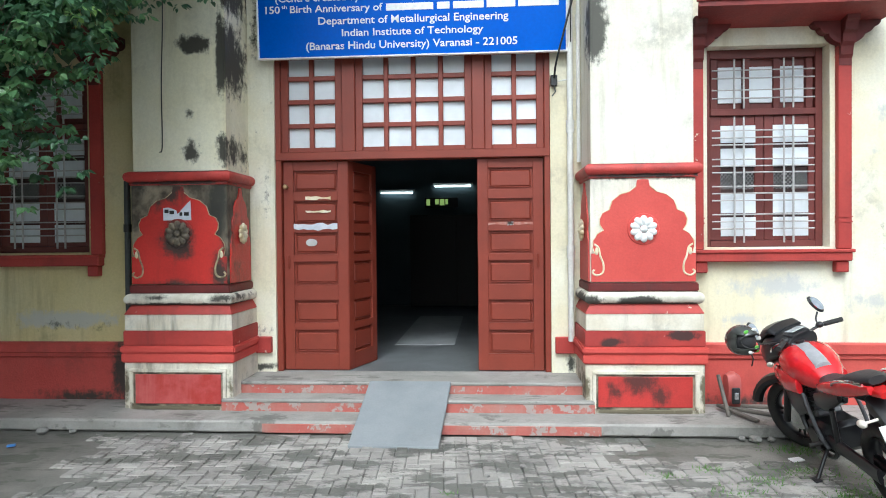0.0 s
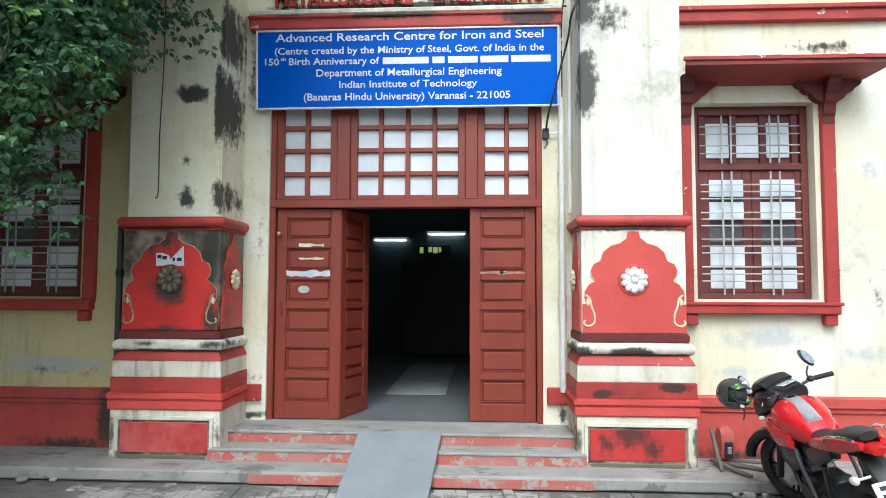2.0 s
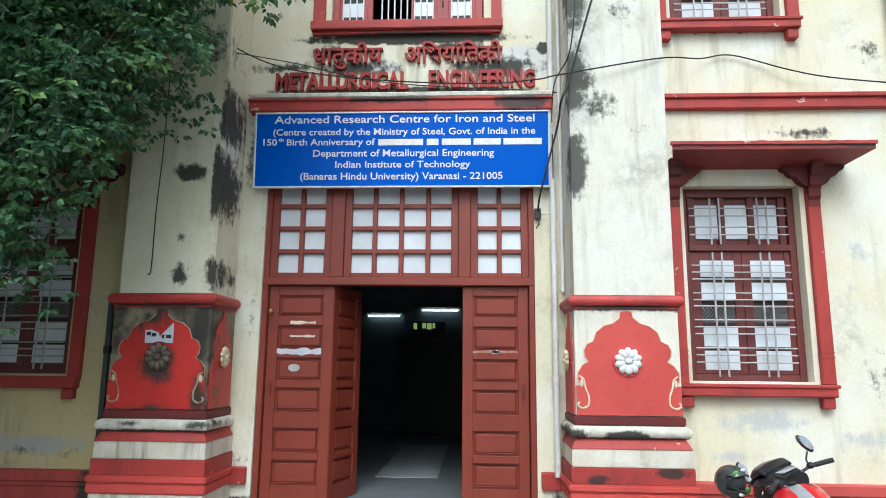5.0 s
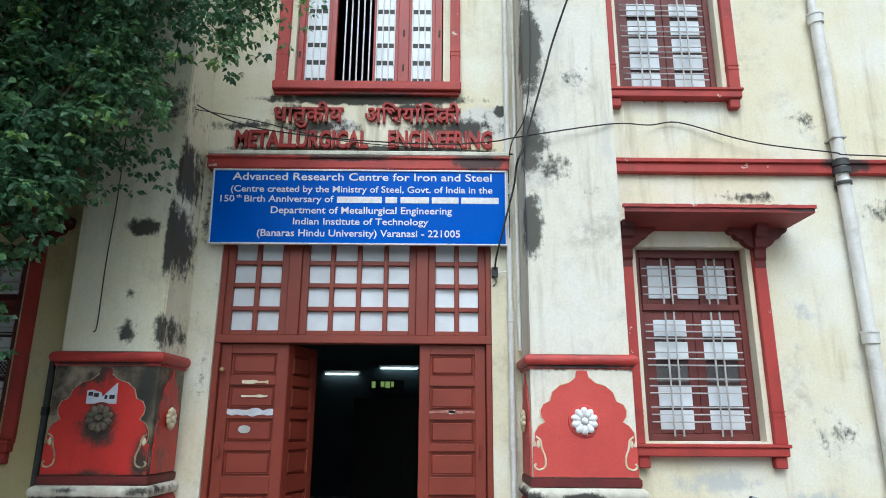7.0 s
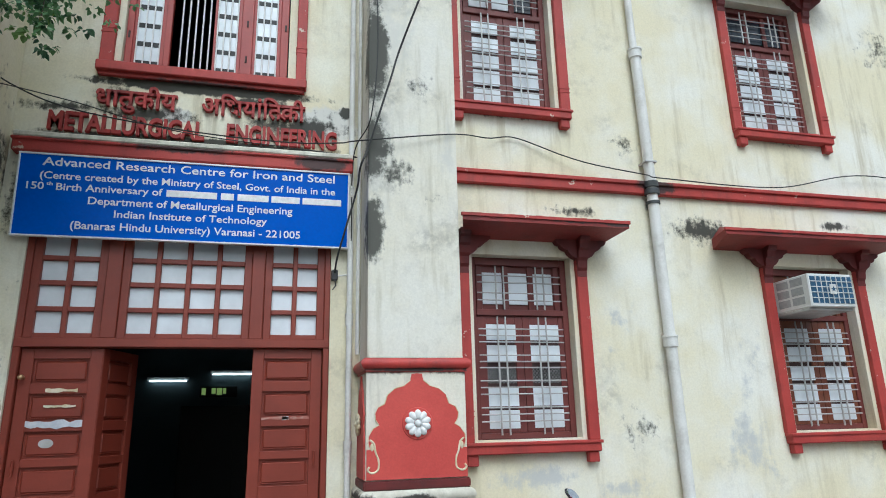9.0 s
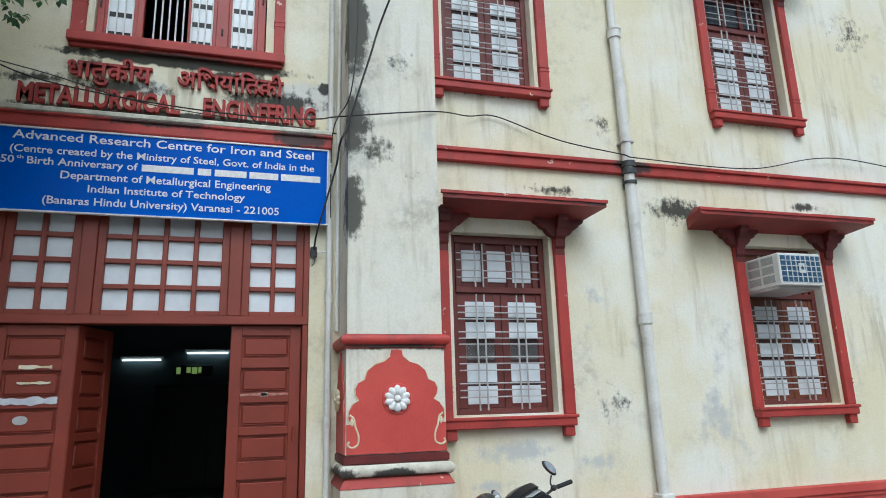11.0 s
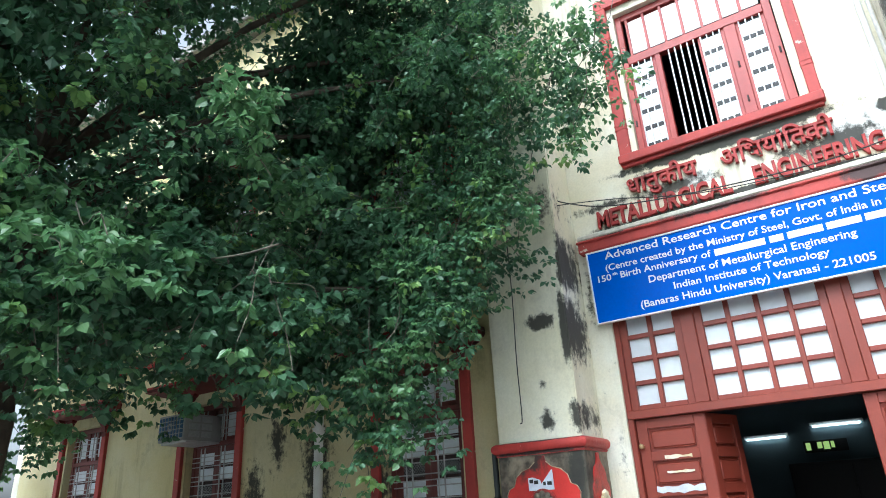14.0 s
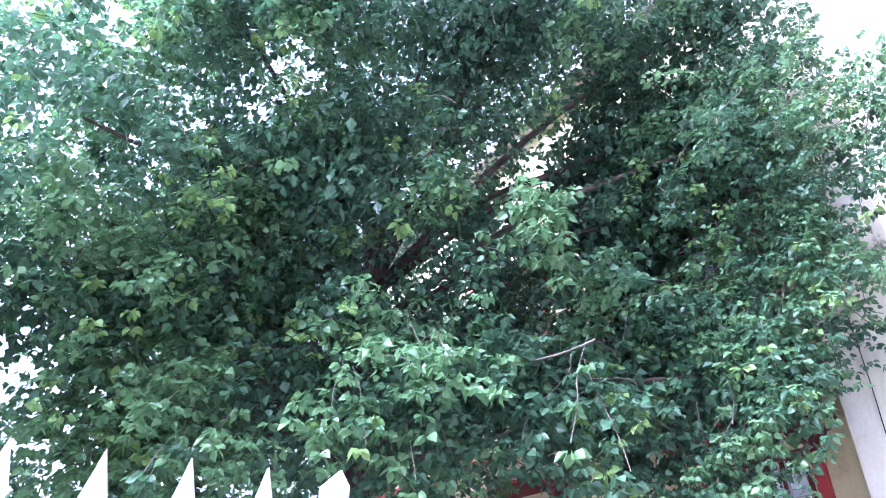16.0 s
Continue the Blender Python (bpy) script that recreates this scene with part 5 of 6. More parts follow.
cable([(-4.5, 5.5, 5.3), (-2.72, 5.83, 4.83), (-2.287, 6.1, 4.631), (-1.822, 6.25, 4.508), (-0.93, 6.3, 4.41), (0.047, 6.3, 4.364), (0.597, 6.25, 4.378), (0.773, 5.84, 4.235), (1.668, 5.86, 4.39), (2.124, 6.1, 4.499), (2.439, 6.14, 4.548), (2.94, 6.1, 4.376), (3.289, 6.06, 4.277), (3.848, 6.0, 4.181), (4.097, 6.02, 4.162), (5.61, 6.1, 4.19), (6.93, 6.1, 4.43), (9.0, 6.1, 4.3), (12.0, 6.1, 4.5)], 0.0065, "black cable sagging across the facade")
cable([(-4.0, 5.6, 4.5), (-2.7, 5.84, 4.55), (-1.9, 6.3, 4.62), (-0.9, 6.33, 4.40), (0.66, 6.33, 4.29), (0.74, 6.37, 4.28)], 0.005, "thin black wire along the door cornice")
cable([(1.9, 4.4, 7.2), (1.21, 5.55, 5.406), (1.031, 5.72, 4.822), (0.854, 5.82, 4.201), (0.774, 5.86, 3.973), (0.787, 6.22, 3.893), (0.675, 6.26, 3.457), (0.613, 6.3, 3.206), (0.60, 6.38, 3.08)], 0.010, "black supply cable down to the door corner")
cable([(0.88, 5.84, 6.6), (0.93, 5.82, 5.4), (0.87, 5.83, 4.5), (0.76, 6.30, 4.28), (0.75, 6.36, 3.4)], 0.006, "thin black wire in the corner")
cable([(-2.90, 5.865, 5.0), (-2.895, 5.863, 3.7), (-2.915, 5.862, 3.0), (-2.915, 5.862, 2.45), (-2.94, 5.86, 2.38)], 0.005, "loose black wire hanging on the pilaster")
jb = thing("junction_box", "small dark junction box with hanging wire ends", "junction box", (0.60, 6.41, 3.05))
part("case", B(-0.03, 0.03, -0.03, 0.03, -0.04, 0.06, bevel=0.006), PLASTIC, jb)
part("wire_end", tube(bmesh.new(), [(0, -0.02, -0.03), (0.01, -0.04, -0.10), (-0.02, -0.04, -0.14)], 0.006, 6), CABLE, jb)
part("arm", rod(bmesh.new(), (0.02, -0.01, 0.0), (0.15, -0.02, 0.02), 0.007), PIPE, jb)

# ---- torn notice on the mouldy pilaster ----
nt = bmesh.new()
slab(nt, [(0, 0), (0.255, 0), (0.25, 0.175), (0.235, 0.165), (0.13, 0.055), (0.12, 0.09), (0.05, 0.115), (0.0, 0.11)], -0.003, 0.0)
notice = solid("notice", moved(nt, Matrix.Translation((-2.91, YC - 0.016, 1.775))), surface("notice_paper", (0.62, 0.66, 0.74), (0.55, 0.58, 0.66), 0.8, 9, 80, 0.05, 0.3, (0.3, 0.3, 0.34)), "torn white paper notice stuck on the pilaster", "notice", "")
for a, b, c in ((0.012, 0.05, 0.085), (0.058, 0.10, 0.075), (0.15, 0.175, 0.06), (0.19, 0.235, 0.06)):
    q = new("print_bar", finish("print_bar", B(-2.91 + a, -2.91 + b, YC - 0.0205, YC - 0.0195, 1.775 + c - 0.02, 1.775 + c + 0.012), CABLE))
    q.parent = notice


# ---- window air conditioners ----
def air_conditioner(at, turn, label, dark=False):
    a = thing("air_conditioner", label, "air conditioner", at, turn)
    # dark: the white case with the tree's shade put into its colour
    CASE = surface("shaded_metal" if dark else "white_metal", (0.32, 0.32, 0.31) if dark else (0.72, 0.72, 0.70), (0.25, 0.25, 0.24) if dark else (0.66, 0.66, 0.64), 0.4, 3, 60, 0.03, 0.3, (0.3, 0.28, 0.25))
    FIN = plain("blue_fins", (0.02, 0.08, 0.16), 0.5)
    part("case", B(-0.31, 0.31, -0.50, 0.12, 0.0, 0.40, bevel=0.012), CASE, a)
    part("coil", B(-0.285, 0.285, -0.506, -0.49, 0.045, 0.365), FIN, a, "dark blue condenser coil")
    for k in range(1, 8):
        x = -0.285 + 0.57 * k / 8
        part("grille_bar", B(x - 0.004, x + 0.004, -0.514, -0.5, 0.04, 0.37), CASE, a)
    for k in range(1, 5):
        z = 0.04 + 0.33 * k / 5
        part("grille_bar", B(-0.286, 0.286, -0.516, -0.502, z - 0.004, z + 0.004), CASE, a)
    part("badge", B(-0.045, 0.045, -0.522, -0.512, 0.15, 0.27, bevel=0.004), CASE, a, "pale square badge")
    st = bmesh.new()
    slab(st, [(0.034 * (1 if k % 2 == 0 else 0.42) * math.sin(math.pi * k / 5), 0.21 + 0.034 * (1 if k % 2 == 0 else 0.42) * math.cos(math.pi * k / 5)) for k in range(10)], -0.526, -0.52)
    part("badge_mark", st, FIN, a)
    for s in (-1, 1):
        for r in range(3):
            for c in range(2):
                y0, z0 = -0.42 + c * 0.20, 0.05 + r * 0.115
                part("louvre", B(s * 0.308, s * 0.314, y0, y0 + 0.17, z0, z0 + 0.09, bevel=0.002), plain("grey_louvre", (0.35, 0.36, 0.36), 0.5) if r == 0 and c == 0 and s < 0 else bpy.data.materials["grey_louvre"], a)
    part("shelf", B(-0.30, 0.30, -0.45, 0.1, -0.03, -0.002), STEEL, a, "steel support")
    a.matrix_basis = a.matrix_basis @ Matrix.Diagonal((0.905, 1, 0.88, 1))
    return a


air_conditioner((5.675, 6.17, 2.72), 0, "white window air conditioner with a blue coil, in a barred window")
air_conditioner((-8.15, 6.17, 2.72), 0, "window air conditioner, its case coloured grey for the tree's shade", True)

# ---- entrance hall seen through the door ----
for x, z, l in ((-1.788, 2.505, 0.62), (-0.692, 2.62, 0.70)):
    tl = thing("tube_light", "lit fluorescent tube light on the hall wall", "lamp", (x, 12.85, z))
    part("batten", B(-l / 2 - 0.04, l / 2 + 0.04, 0.0, 0.05, 0.02, 0.07, bevel=0.005), WHITE, tl)
    part("tube", rod(bmesh.new(), (-l / 2, -0.01, 0.0), (l / 2, -0.01, 0.0), 0.011), TUBE, tl, "glowing tube")
hb = thing("hall_board", "dim framed board hanging in the hall", "board", (-0.92, 12.86, 2.235))
part("frame", B(-0.32, 0.32, 0.0, 0.04, -0.02, 0.17, bevel=0.005), PLASTIC, hb)
GLOW = plain("lit_green_panel", (0.30, 0.42, 0.12), 0.5, 0, 0.5)
for k, (a, b) in enumerate(((-0.29, -0.22), (-0.12, -0.05), (-0.03, 0.06), (0.08, 0.13))):
    part("lit_panel", B(a, b, -0.006, -0.001, 0.02 + 0.02 * (k % 2), 0.14), GLOW, hb, "faintly lit panel")
solid("hall_mat", B(-1.16, -0.44, 8.05, 11.0, 0.309, 0.316), surface("grey_mat", (0.42, 0.43, 0.44), (0.35, 0.36, 0.37), 0.8, 3, 60, 0.1), "pale grey strip of matting on the hall floor", "mat", "")
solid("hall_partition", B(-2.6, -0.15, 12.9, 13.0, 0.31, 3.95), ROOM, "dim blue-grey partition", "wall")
cb = thing("cupboard", "dark cupboard at the end of the hall", "cupboard", (-0.6, 12.55, 0.31))
part("body", B(-0.9, 0.9, 0.0, 0.3, 0.0, 1.75, bevel=0.01), PLASTIC, cb)
part("door", B(-0.88, -0.01, -0.02, -0.001, 0.04, 1.70, bevel=0.005), PLASTIC, cb)
part("door", B(0.01, 0.88, -0.02, -0.001, 0.04, 1.70, bevel=0.005), PLASTIC, cb)


# ---- motorcycle ----
def loft(bm, secs, n=20, power=2.4):
    """A body along x through sections (x, y, z, half width, half height)."""
    rings = []
    for x, y, z, a, b in secs:
        ring = []
        for k in range(n):
            t = 2 * math.pi * k / n
            c, s = math.cos(t), math.sin(t)
            ring.append(bm.verts.new((x, y + a * math.copysign(abs(c) ** (2 / power), c), z + b * math.copysign(abs(s) ** (2 / power), s))))
        rings.append(ring)
    for r0, r1 in zip(rings, rings[1:]):
        for k in range(n):
            bm.faces.new((r0[k], r0[(k + 1) % n], r1[(k + 1) % n], r1[k]))
    bm.faces.new(rings[0][::-1])
    bm.faces.new(rings[-1])
    bmesh.ops.recalc_face_normals(bm, faces=bm.faces[:])
    return bm


def ring_body(bm, r, w, h, n=40, m=10):
    """A tyre round the y axis."""
    g = []
    for i in range(n):
        a = 2 * math.pi * i / n
        g.append([bm.verts.new(((r + h * math.cos(2 * math.pi * k / m)) * math.cos(a), w * math.sin(2 * math.pi * k / m), (r + h * math.cos(2 * math.pi * k / m)) * math.sin(a))) for k in range(m)])
    for i in range(n):
        for k in range(m):
            bm.faces.new((g[i][k], g[i][(k + 1) % m], g[(i + 1) % n][(k + 1) % m], g[(i + 1) % n][k]))
    bmesh.ops.recalc_face_normals(bm, faces=bm.faces[:])
    return bm


BIKE_RED = plain("glossy_red_paint", (0.55, 0.012, 0.018), 0.22, 0, 0, 0.6)
BIKE_GREY = plain("silver_grey_stripe", (0.42, 0.43, 0.46), 0.3, 0.3)
RUBBER = surface("black_rubber", (0.018, 0.018, 0.018), (0.03, 0.029, 0.027), 0.75, 8, 90, 0.1, 0.4, (0.06, 0.055, 0.045))
BLACK_PAINT = plain("black_paint", (0.012, 0.012, 0.014), 0.3)
SEAT = surface("black_seat_vinyl", (0.02, 0.02, 0.022), (0.028, 0.028, 0.03), 0.5, 6, 120, 0.1)
CHROME = plain("chrome", (0.72, 0.73, 0.75), 0.12, 1.0)
ALLOY = plain("grey_alloy", (0.10, 0.10, 0.105), 0.4, 0.7)
MIRROR = plain("mirror_glass", (0.85, 0.87, 0.88), 0.03, 1.0)
LCD = plain("grey_display", (0.45, 0.48, 0.50), 0.2)
bike = new("motorcycle")
tagged(bike, "red and black motorcycle leaning on its side stand", "motorcycle")
bike.matrix_basis = pose(2.35, 4.645, 0.0, 0, 0, 86.5) @ pose(0, 0, 0, -16, 0, 0) @ Matrix.Diagonal((0.94, 0.94, 0.915, 1))


def bp(name, bm, mat, label="", parent=None, smooth=True):
    return part(name, bm, mat, parent or bike, label, smooth)


def wheel(x, name, m):
    w = bp(name, ring_body(bmesh.new(), 0.252, 0.055, 0.05), RUBBER, "black tyred wheel")
    w.matrix_basis = m
    rim = bmesh.new()
    ring_body(rim, 0.208, 0.04, 0.014, 32, 8)
    bp("rim", rim, BLACK_PAINT, "", w)
    bp("hub", rod(bmesh.new(), (0, -0.05, 0), (0, 0.05, 0), 0.04, n=16), ALLOY, "", w)
    for k in range(5):
        a = 2 * math.pi * k / 5
        for o in (-0.12, 0.12):
            bp("spoke", rod(bmesh.new(), (0.03 * math.cos(a), 0, 0.03 * math.sin(a)), (0.205 * math.cos(a + o), 0, 0.205 * math.sin(a + o)), 0.011, n=6), BLACK_PAINT, "", w)
    bp("brake_disc", rod(bmesh.new(), (0, 0.058, 0), (0, 0.062, 0), 0.12, n=24), CHROME, "steel brake disc", w)


steer = Matrix.Translation((0.66, 0, 0.30)) @ pose(0, 0, 0, 0, 0, 32)
wheel(0.66, "front_wheel", steer)
wheel(-0.66, "rear_wheel", pose(-0.66, 0, 0.30))
S = lambda bm: moved(bm, Matrix.Translation((0.52, 0, 0)) @ pose(0, 0, 0, 0, 0, 32) @ Matrix.Translation((-0.52, 0, 0)))
for s in (-1, 1):
    bp("fork_leg", S(rod(rod(bmesh.new(), (0.66, s * 0.085, 0.29), (0.56, s * 0.085, 0.60), 0.027), (0.56, s * 0.085, 0.60), (0.47, s * 0.085, 0.93), 0.02)), ALLOY if s < 0 else BLACK_PAINT, "fork leg")
fend = bmesh.new()
tube(fend, [(0.66 + 0.325 * math.cos(a), 0, 0.30 + 0.325 * math.sin(a)) for a in [radians(20 + 13 * k) for k in range(11)]], 0.045, 8)
bp("front_mudguard", S(fend), BLACK_PAINT, "black front mudguard")
bp("headlamp_cowl", S(loft(bmesh.new(), [(0.38, 0, 0.92, 0.16, 0.07), (0.47, 0, 0.93, 0.20, 0.11), (0.58, 0, 0.91, 0.19, 0.13), (0.68, 0, 0.85, 0.12, 0.11), (0.73, 0, 0.81, 0.05, 0.05)])), BLACK_PAINT, "black headlamp cowl")
bp("fly_screen", S(loft(bmesh.new(), [(0.48, 0, 1.03, 0.16, 0.02), (0.53, 0, 1.05, 0.17, 0.04), (0.60, 0, 1.03, 0.16, 0.05), (0.69, 0, 0.96, 0.11, 0.05)])), BLACK_PAINT, "dark fly screen")
bp("headlamp", S(ball(bmesh.new(), (0.70, 0, 0.83), (0.05, 0.085, 0.075))), plain("lamp_glass", (0.7, 0.72, 0.74), 0.08), "clear headlamp")
inst = bp("instrument_panel", S(loft(bmesh.new(), [(0.38, 0, 0.985, 0.10, 0.018), (0.43, 0, 1.0, 0.115, 0.025), (0.49, 0, 1.01, 0.105, 0.02)], power=4)), PLASTIC, "black instrument cluster")
bp("display", S(B(0.385, 0.47, -0.075, 0.075, 1.018, 1.028, bevel=0.004)), LCD, "grey display", inst)
bars = bp("handlebar", S(tube(bmesh.new(), curve_pts([(0.30, 0.36, 0.985), (0.36, 0.22, 0.99), (0.43, 0.10, 0.955), (0.43, -0.10, 0.955), (0.36, -0.22, 0.99), (0.30, -0.36, 0.985)], 5), 0.012)), BLACK_PAINT, "black handlebar")
for s in (-1, 1):
    out = 0.15 if s > 0 else 0.0
    bp("bar_clamp", S(B(0.405, 0.455, s * 0.06 - 0.02, s * 0.06 + 0.02, 0.94, 0.985, bevel=0.008)), CHROME, "bright alloy clamp", bars)
    bp("heel_guard", tube(bmesh.new(), curve_pts([(0.04, s * 0.155, 0.66), (-0.02, s * 0.165, 0.52), (-0.08, s * 0.16, 0.36), (-0.14, s * 0.15, 0.30)], 4), 0.014), ALLOY, "bright alloy frame rail")
    bp("grip", S(rod(bmesh.new(), (0.352, s * 0.24, 0.99), (0.295, s * 0.37, 0.985), 0.019)), RUBBER, "rubber grip", bars)
    bp("switch_cluster", S(ball(bmesh.new(), (0.365, s * 0.205, 0.995), (0.03, 0.028, 0.025))), PLASTIC, "", bars)
    bp("brake_lever", S(tube(bmesh.new(), curve_pts([(0.40, s * 0.20, 0.985), (0.40, s * 0.30, 0.975), (0.36, s * 0.38, 0.965)], 4), 0.006, 6)), CHROME, "silver lever", bars)
    bp("mirror_stem", S(tube(bmesh.new(), curve_pts([(0.38, s * 0.21, 0.99), (0.41, s * 0.24 + out, 1.03), (0.41, s * 0.28 + out, 1.08)], 4), 0.007, 6)), BLACK_PAINT, "", bars)
    mh = bp("mirror", S(moved(ball(bmesh.new(), (0, 0, 0), (0.018, 0.044, 0.082)), Matrix.Translation((0.415, s * 0.29 + out, 1.14)) @ pose(0, 0, 0, s * 20, 22, 0))), BLACK_PAINT, "black rear-view mirror", bars)
    gl = bmesh.new()
    bmesh.ops.create_cone(gl, cap_ends=True, segments=20, radius1=0.5, radius2=0.48, depth=0.05, matrix=Matrix.Translation((0.399, s * 0.29 + out, 1.147)) @ pose(0, 0, 0, s * 20, 22, 0) @ Matrix.Diagonal((0.1, 0.082, 0.132, 1)) @ pose(0, 0, 0, 0, -90, 0))
    mg = bp("indicator", S(ball(bmesh.new(), (0.56, s * 0.20, 0.80), (0.03, 0.022, 0.022))), plain("clear_lens", (0.7, 0.66, 0.58), 0.15) if s < 0 else bpy.data.materials["clear_lens"], "clear turn indicator")
    gq = part("mirror_glass", S(gl), MIRROR, bars, "mirror glass")
tank = bp("fuel_tank", loft(bmesh.new(), [(-0.10, 0, 0.735, 0.075, 0.05), (-0.03, 0, 0.765, 0.125, 0.095), (0.10, 0, 0.80, 0.175, 0.13), (0.22, 0, 0.815, 0.19, 0.145), (0.32, 0, 0.82, 0.17, 0.13), (0.40, 0, 0.83, 0.10, 0.08), (0.43, 0, 0.83, 0.05, 0.04)], 28, 2.6), BIKE_RED, "glossy red fuel tank")
bp("tank_stripe", loft(bmesh.new(), [(-0.05, 0, 0.795, 0.056, 0.071), (0.10, 0, 0.82, 0.085, 0.114), (0.22, 0, 0.835, 0.094, 0.128), (0.32, 0, 0.84, 0.082, 0.114), (0.40, 0, 0.845, 0.045, 0.072)], 24, 3), BIKE_GREY, "silver-grey stripe", tank)
bp("fuel_cap", rod(bmesh.new(), (0.25, 0, 0.962), (0.25, 0, 0.978), 0.032, n=18), BLACK_PAINT, "black fuel cap", tank)
for s in (-1, 1):
    bp("tank_shroud", loft(bmesh.new(), [(0.06, s * 0.16, 0.70, 0.02, 0.05), (0.20, s * 0.185, 0.72, 0.03, 0.085), (0.36, s * 0.175, 0.73, 0.03, 0.085), (0.48, s * 0.14, 0.72, 0.015, 0.04)], 14), BIKE_RED, "red tank shroud")
    bp("side_panel", loft(bmesh.new(), [(-0.42, s * 0.10, 0.72, 0.012, 0.03), (-0.25, s * 0.125, 0.66, 0.018, 0.07), (-0.08, s * 0.12, 0.63, 0.015, 0.05)], 12), BLACK_PAINT, "black side panel")
    bp("tail_fairing", loft(bmesh.new(), [(-0.18, s * 0.115, 0.74, 0.02, 0.035), (-0.40, s * 0.12, 0.79, 0.03, 0.05), (-0.62, s * 0.10, 0.83, 0.03, 0.05), (-0.80, s * 0.06, 0.86, 0.018, 0.025)], 14), BIKE_RED, "red tail fairing")
    bp("grab_rail", tube(bmesh.new(), curve_pts([(-0.46, s * 0.135, 0.83), (-0.56, s * 0.15, 0.88), (-0.72, s * 0.13, 0.91), (-0.80, s * 0.10, 0.90)], 4), 0.011), CHROME, "silver grab rail")
    bp("footrest", rod(bmesh.new(), (-0.08, s * 0.12, 0.33), (-0.08, s * 0.25, 0.33), 0.016), RUBBER, "rubber footrest")
bp("rider_seat", loft(bmesh.new(), [(-0.42, 0, 0.785, 0.10, 0.04), (-0.32, 0, 0.755, 0.12, 0.045), (-0.18, 0, 0.745, 0.11, 0.045), (-0.07, 0, 0.755, 0.06, 0.035)]), SEAT, "black rider's seat")
bp("pillion_seat", loft(bmesh.new(), [(-0.78, 0, 0.905, 0.05, 0.025), (-0.70, 0, 0.89, 0.095, 0.035), (-0.55, 0, 0.865, 0.11, 0.045), (-0.42, 0, 0.825, 0.105, 0.04)]), SEAT, "black stepped pillion seat")
bp("tail_lamp", loft(bmesh.new(), [(-0.86, 0, 0.83, 0.045, 0.02), (-0.80, 0, 0.835, 0.06, 0.035), (-0.74, 0, 0.83, 0.06, 0.03)]), plain("red_lens", (0.45, 0.01, 0.01), 0.15), "red tail lamp")
mud = bp("rear_mudguard", loft(bmesh.new(), [(-0.70, 0, 0.74, 0.07, 0.06), (-0.80, 0, 0.68, 0.065, 0.05), (-0.92, 0, 0.58, 0.06, 0.03), (-0.98, 0, 0.46, 0.055, 0.02)], 12, 4), PLASTIC, "black rear mudguard")
pl = B(-0.006, 0.006, -0.10, 0.10, -0.055, 0.055, bevel=0.003)
bp("number_plate", moved(pl, Matrix.Translation((-0.945, 0.03, 0.64)) @ pose(0, 0, 0, 0, 20, 0)), WHITE, "white number plate with plain dark bars", mud)
for z in (0.022, -0.022):
    bp("plate_bar", moved(B(-0.009, -0.005, -0.07, 0.07, z - 0.012, z + 0.012), Matrix.Translation((-0.945, 0.03, 0.64)) @ pose(0, 0, 0, 0, 20, 0)), CABLE, "", mud)
for s in (-1, 1):
    bp("rear_indicator", rod(ball(bmesh.new(), (-0.80, s * 0.16, 0.68), (0.04, 0.025, 0.025)), (-0.79, s * 0.05, 0.68), (-0.80, s * 0.15, 0.68), 0.009), bpy.data.materials["clear_lens"], "clear turn indicator")
eng = bp("engine", B(-0.10, 0.22, -0.13, 0.13, 0.22, 0.44, bevel=0.035), BLACK_PAINT, "black engine")
bp("cylinder", moved(B(-0.08, 0.08, -0.09, 0.09, -0.12, 0.12, bevel=0.015), Matrix.Translation((0.20, 0, 0.52)) @ pose(0, 0, 0, 0, 25, 0)), ALLOY, "", eng)
for k in range(6):
    bp("cooling_fin", moved(B(-0.10, 0.10, -0.105, 0.105, -0.004, 0.004), Matrix.Translation((0.175 + 0.015 * k, 0, 0.46 + 0.03 * k)) @ pose(0, 0, 0, 0, 25, 0)), BLACK_PAINT, "", eng)
bp("engine_cover", rod(bmesh.new(), (0.05, 0.12, 0.32), (0.05, 0.165, 0.32), 0.085, n=20), BLACK_PAINT, "", eng)
bp("frame_tube", tube(bmesh.new(), curve_pts([(0.46, 0.0, 0.84), (0.36, 0.10, 0.60), (0.26, 0.12, 0.30), (0.0, 0.12, 0.20), (-0.20, 0.12, 0.30), (-0.30, 0.12, 0.62)], 5), 0.018), BLACK_PAINT, "black frame tube")
bp("frame_tube", tube(bmesh.new(), curve_pts([(0.46, 0.0, 0.84), (0.36, -0.10, 0.60), (0.26, -0.12, 0.30), (0.0, -0.12, 0.20), (-0.20, -0.12, 0.30), (-0.30, -0.12, 0.62)], 5), 0.018), BLACK_PAINT, "black frame tube")
bp("radiator_cowl", loft(bmesh.new(), [(0.20, 0, 0.28, 0.10, 0.05), (0.32, 0, 0.34, 0.11, 0.09), (0.42, 0, 0.42, 0.07, 0.06)], 14, 4), BLACK_PAINT, "black belly cowl")
for s in (-1, 1):
    bp("radiator_shroud", loft(bmesh.new(), [(0.10, s * 0.13, 0.56, 0.02, 0.07), (0.24, s * 0.145, 0.55, 0.025, 0.12), (0.38, s * 0.135, 0.56, 0.02, 0.10), (0.47, s * 0.11, 0.60, 0.01, 0.05)], 14), BLACK_PAINT, "black radiator shroud")
    bp("swing_arm", rod(bmesh.new(), (-0.15, s * 0.09, 0.34), (-0.66, s * 0.085, 0.30), 0.022), BLACK_PAINT, "swing arm")
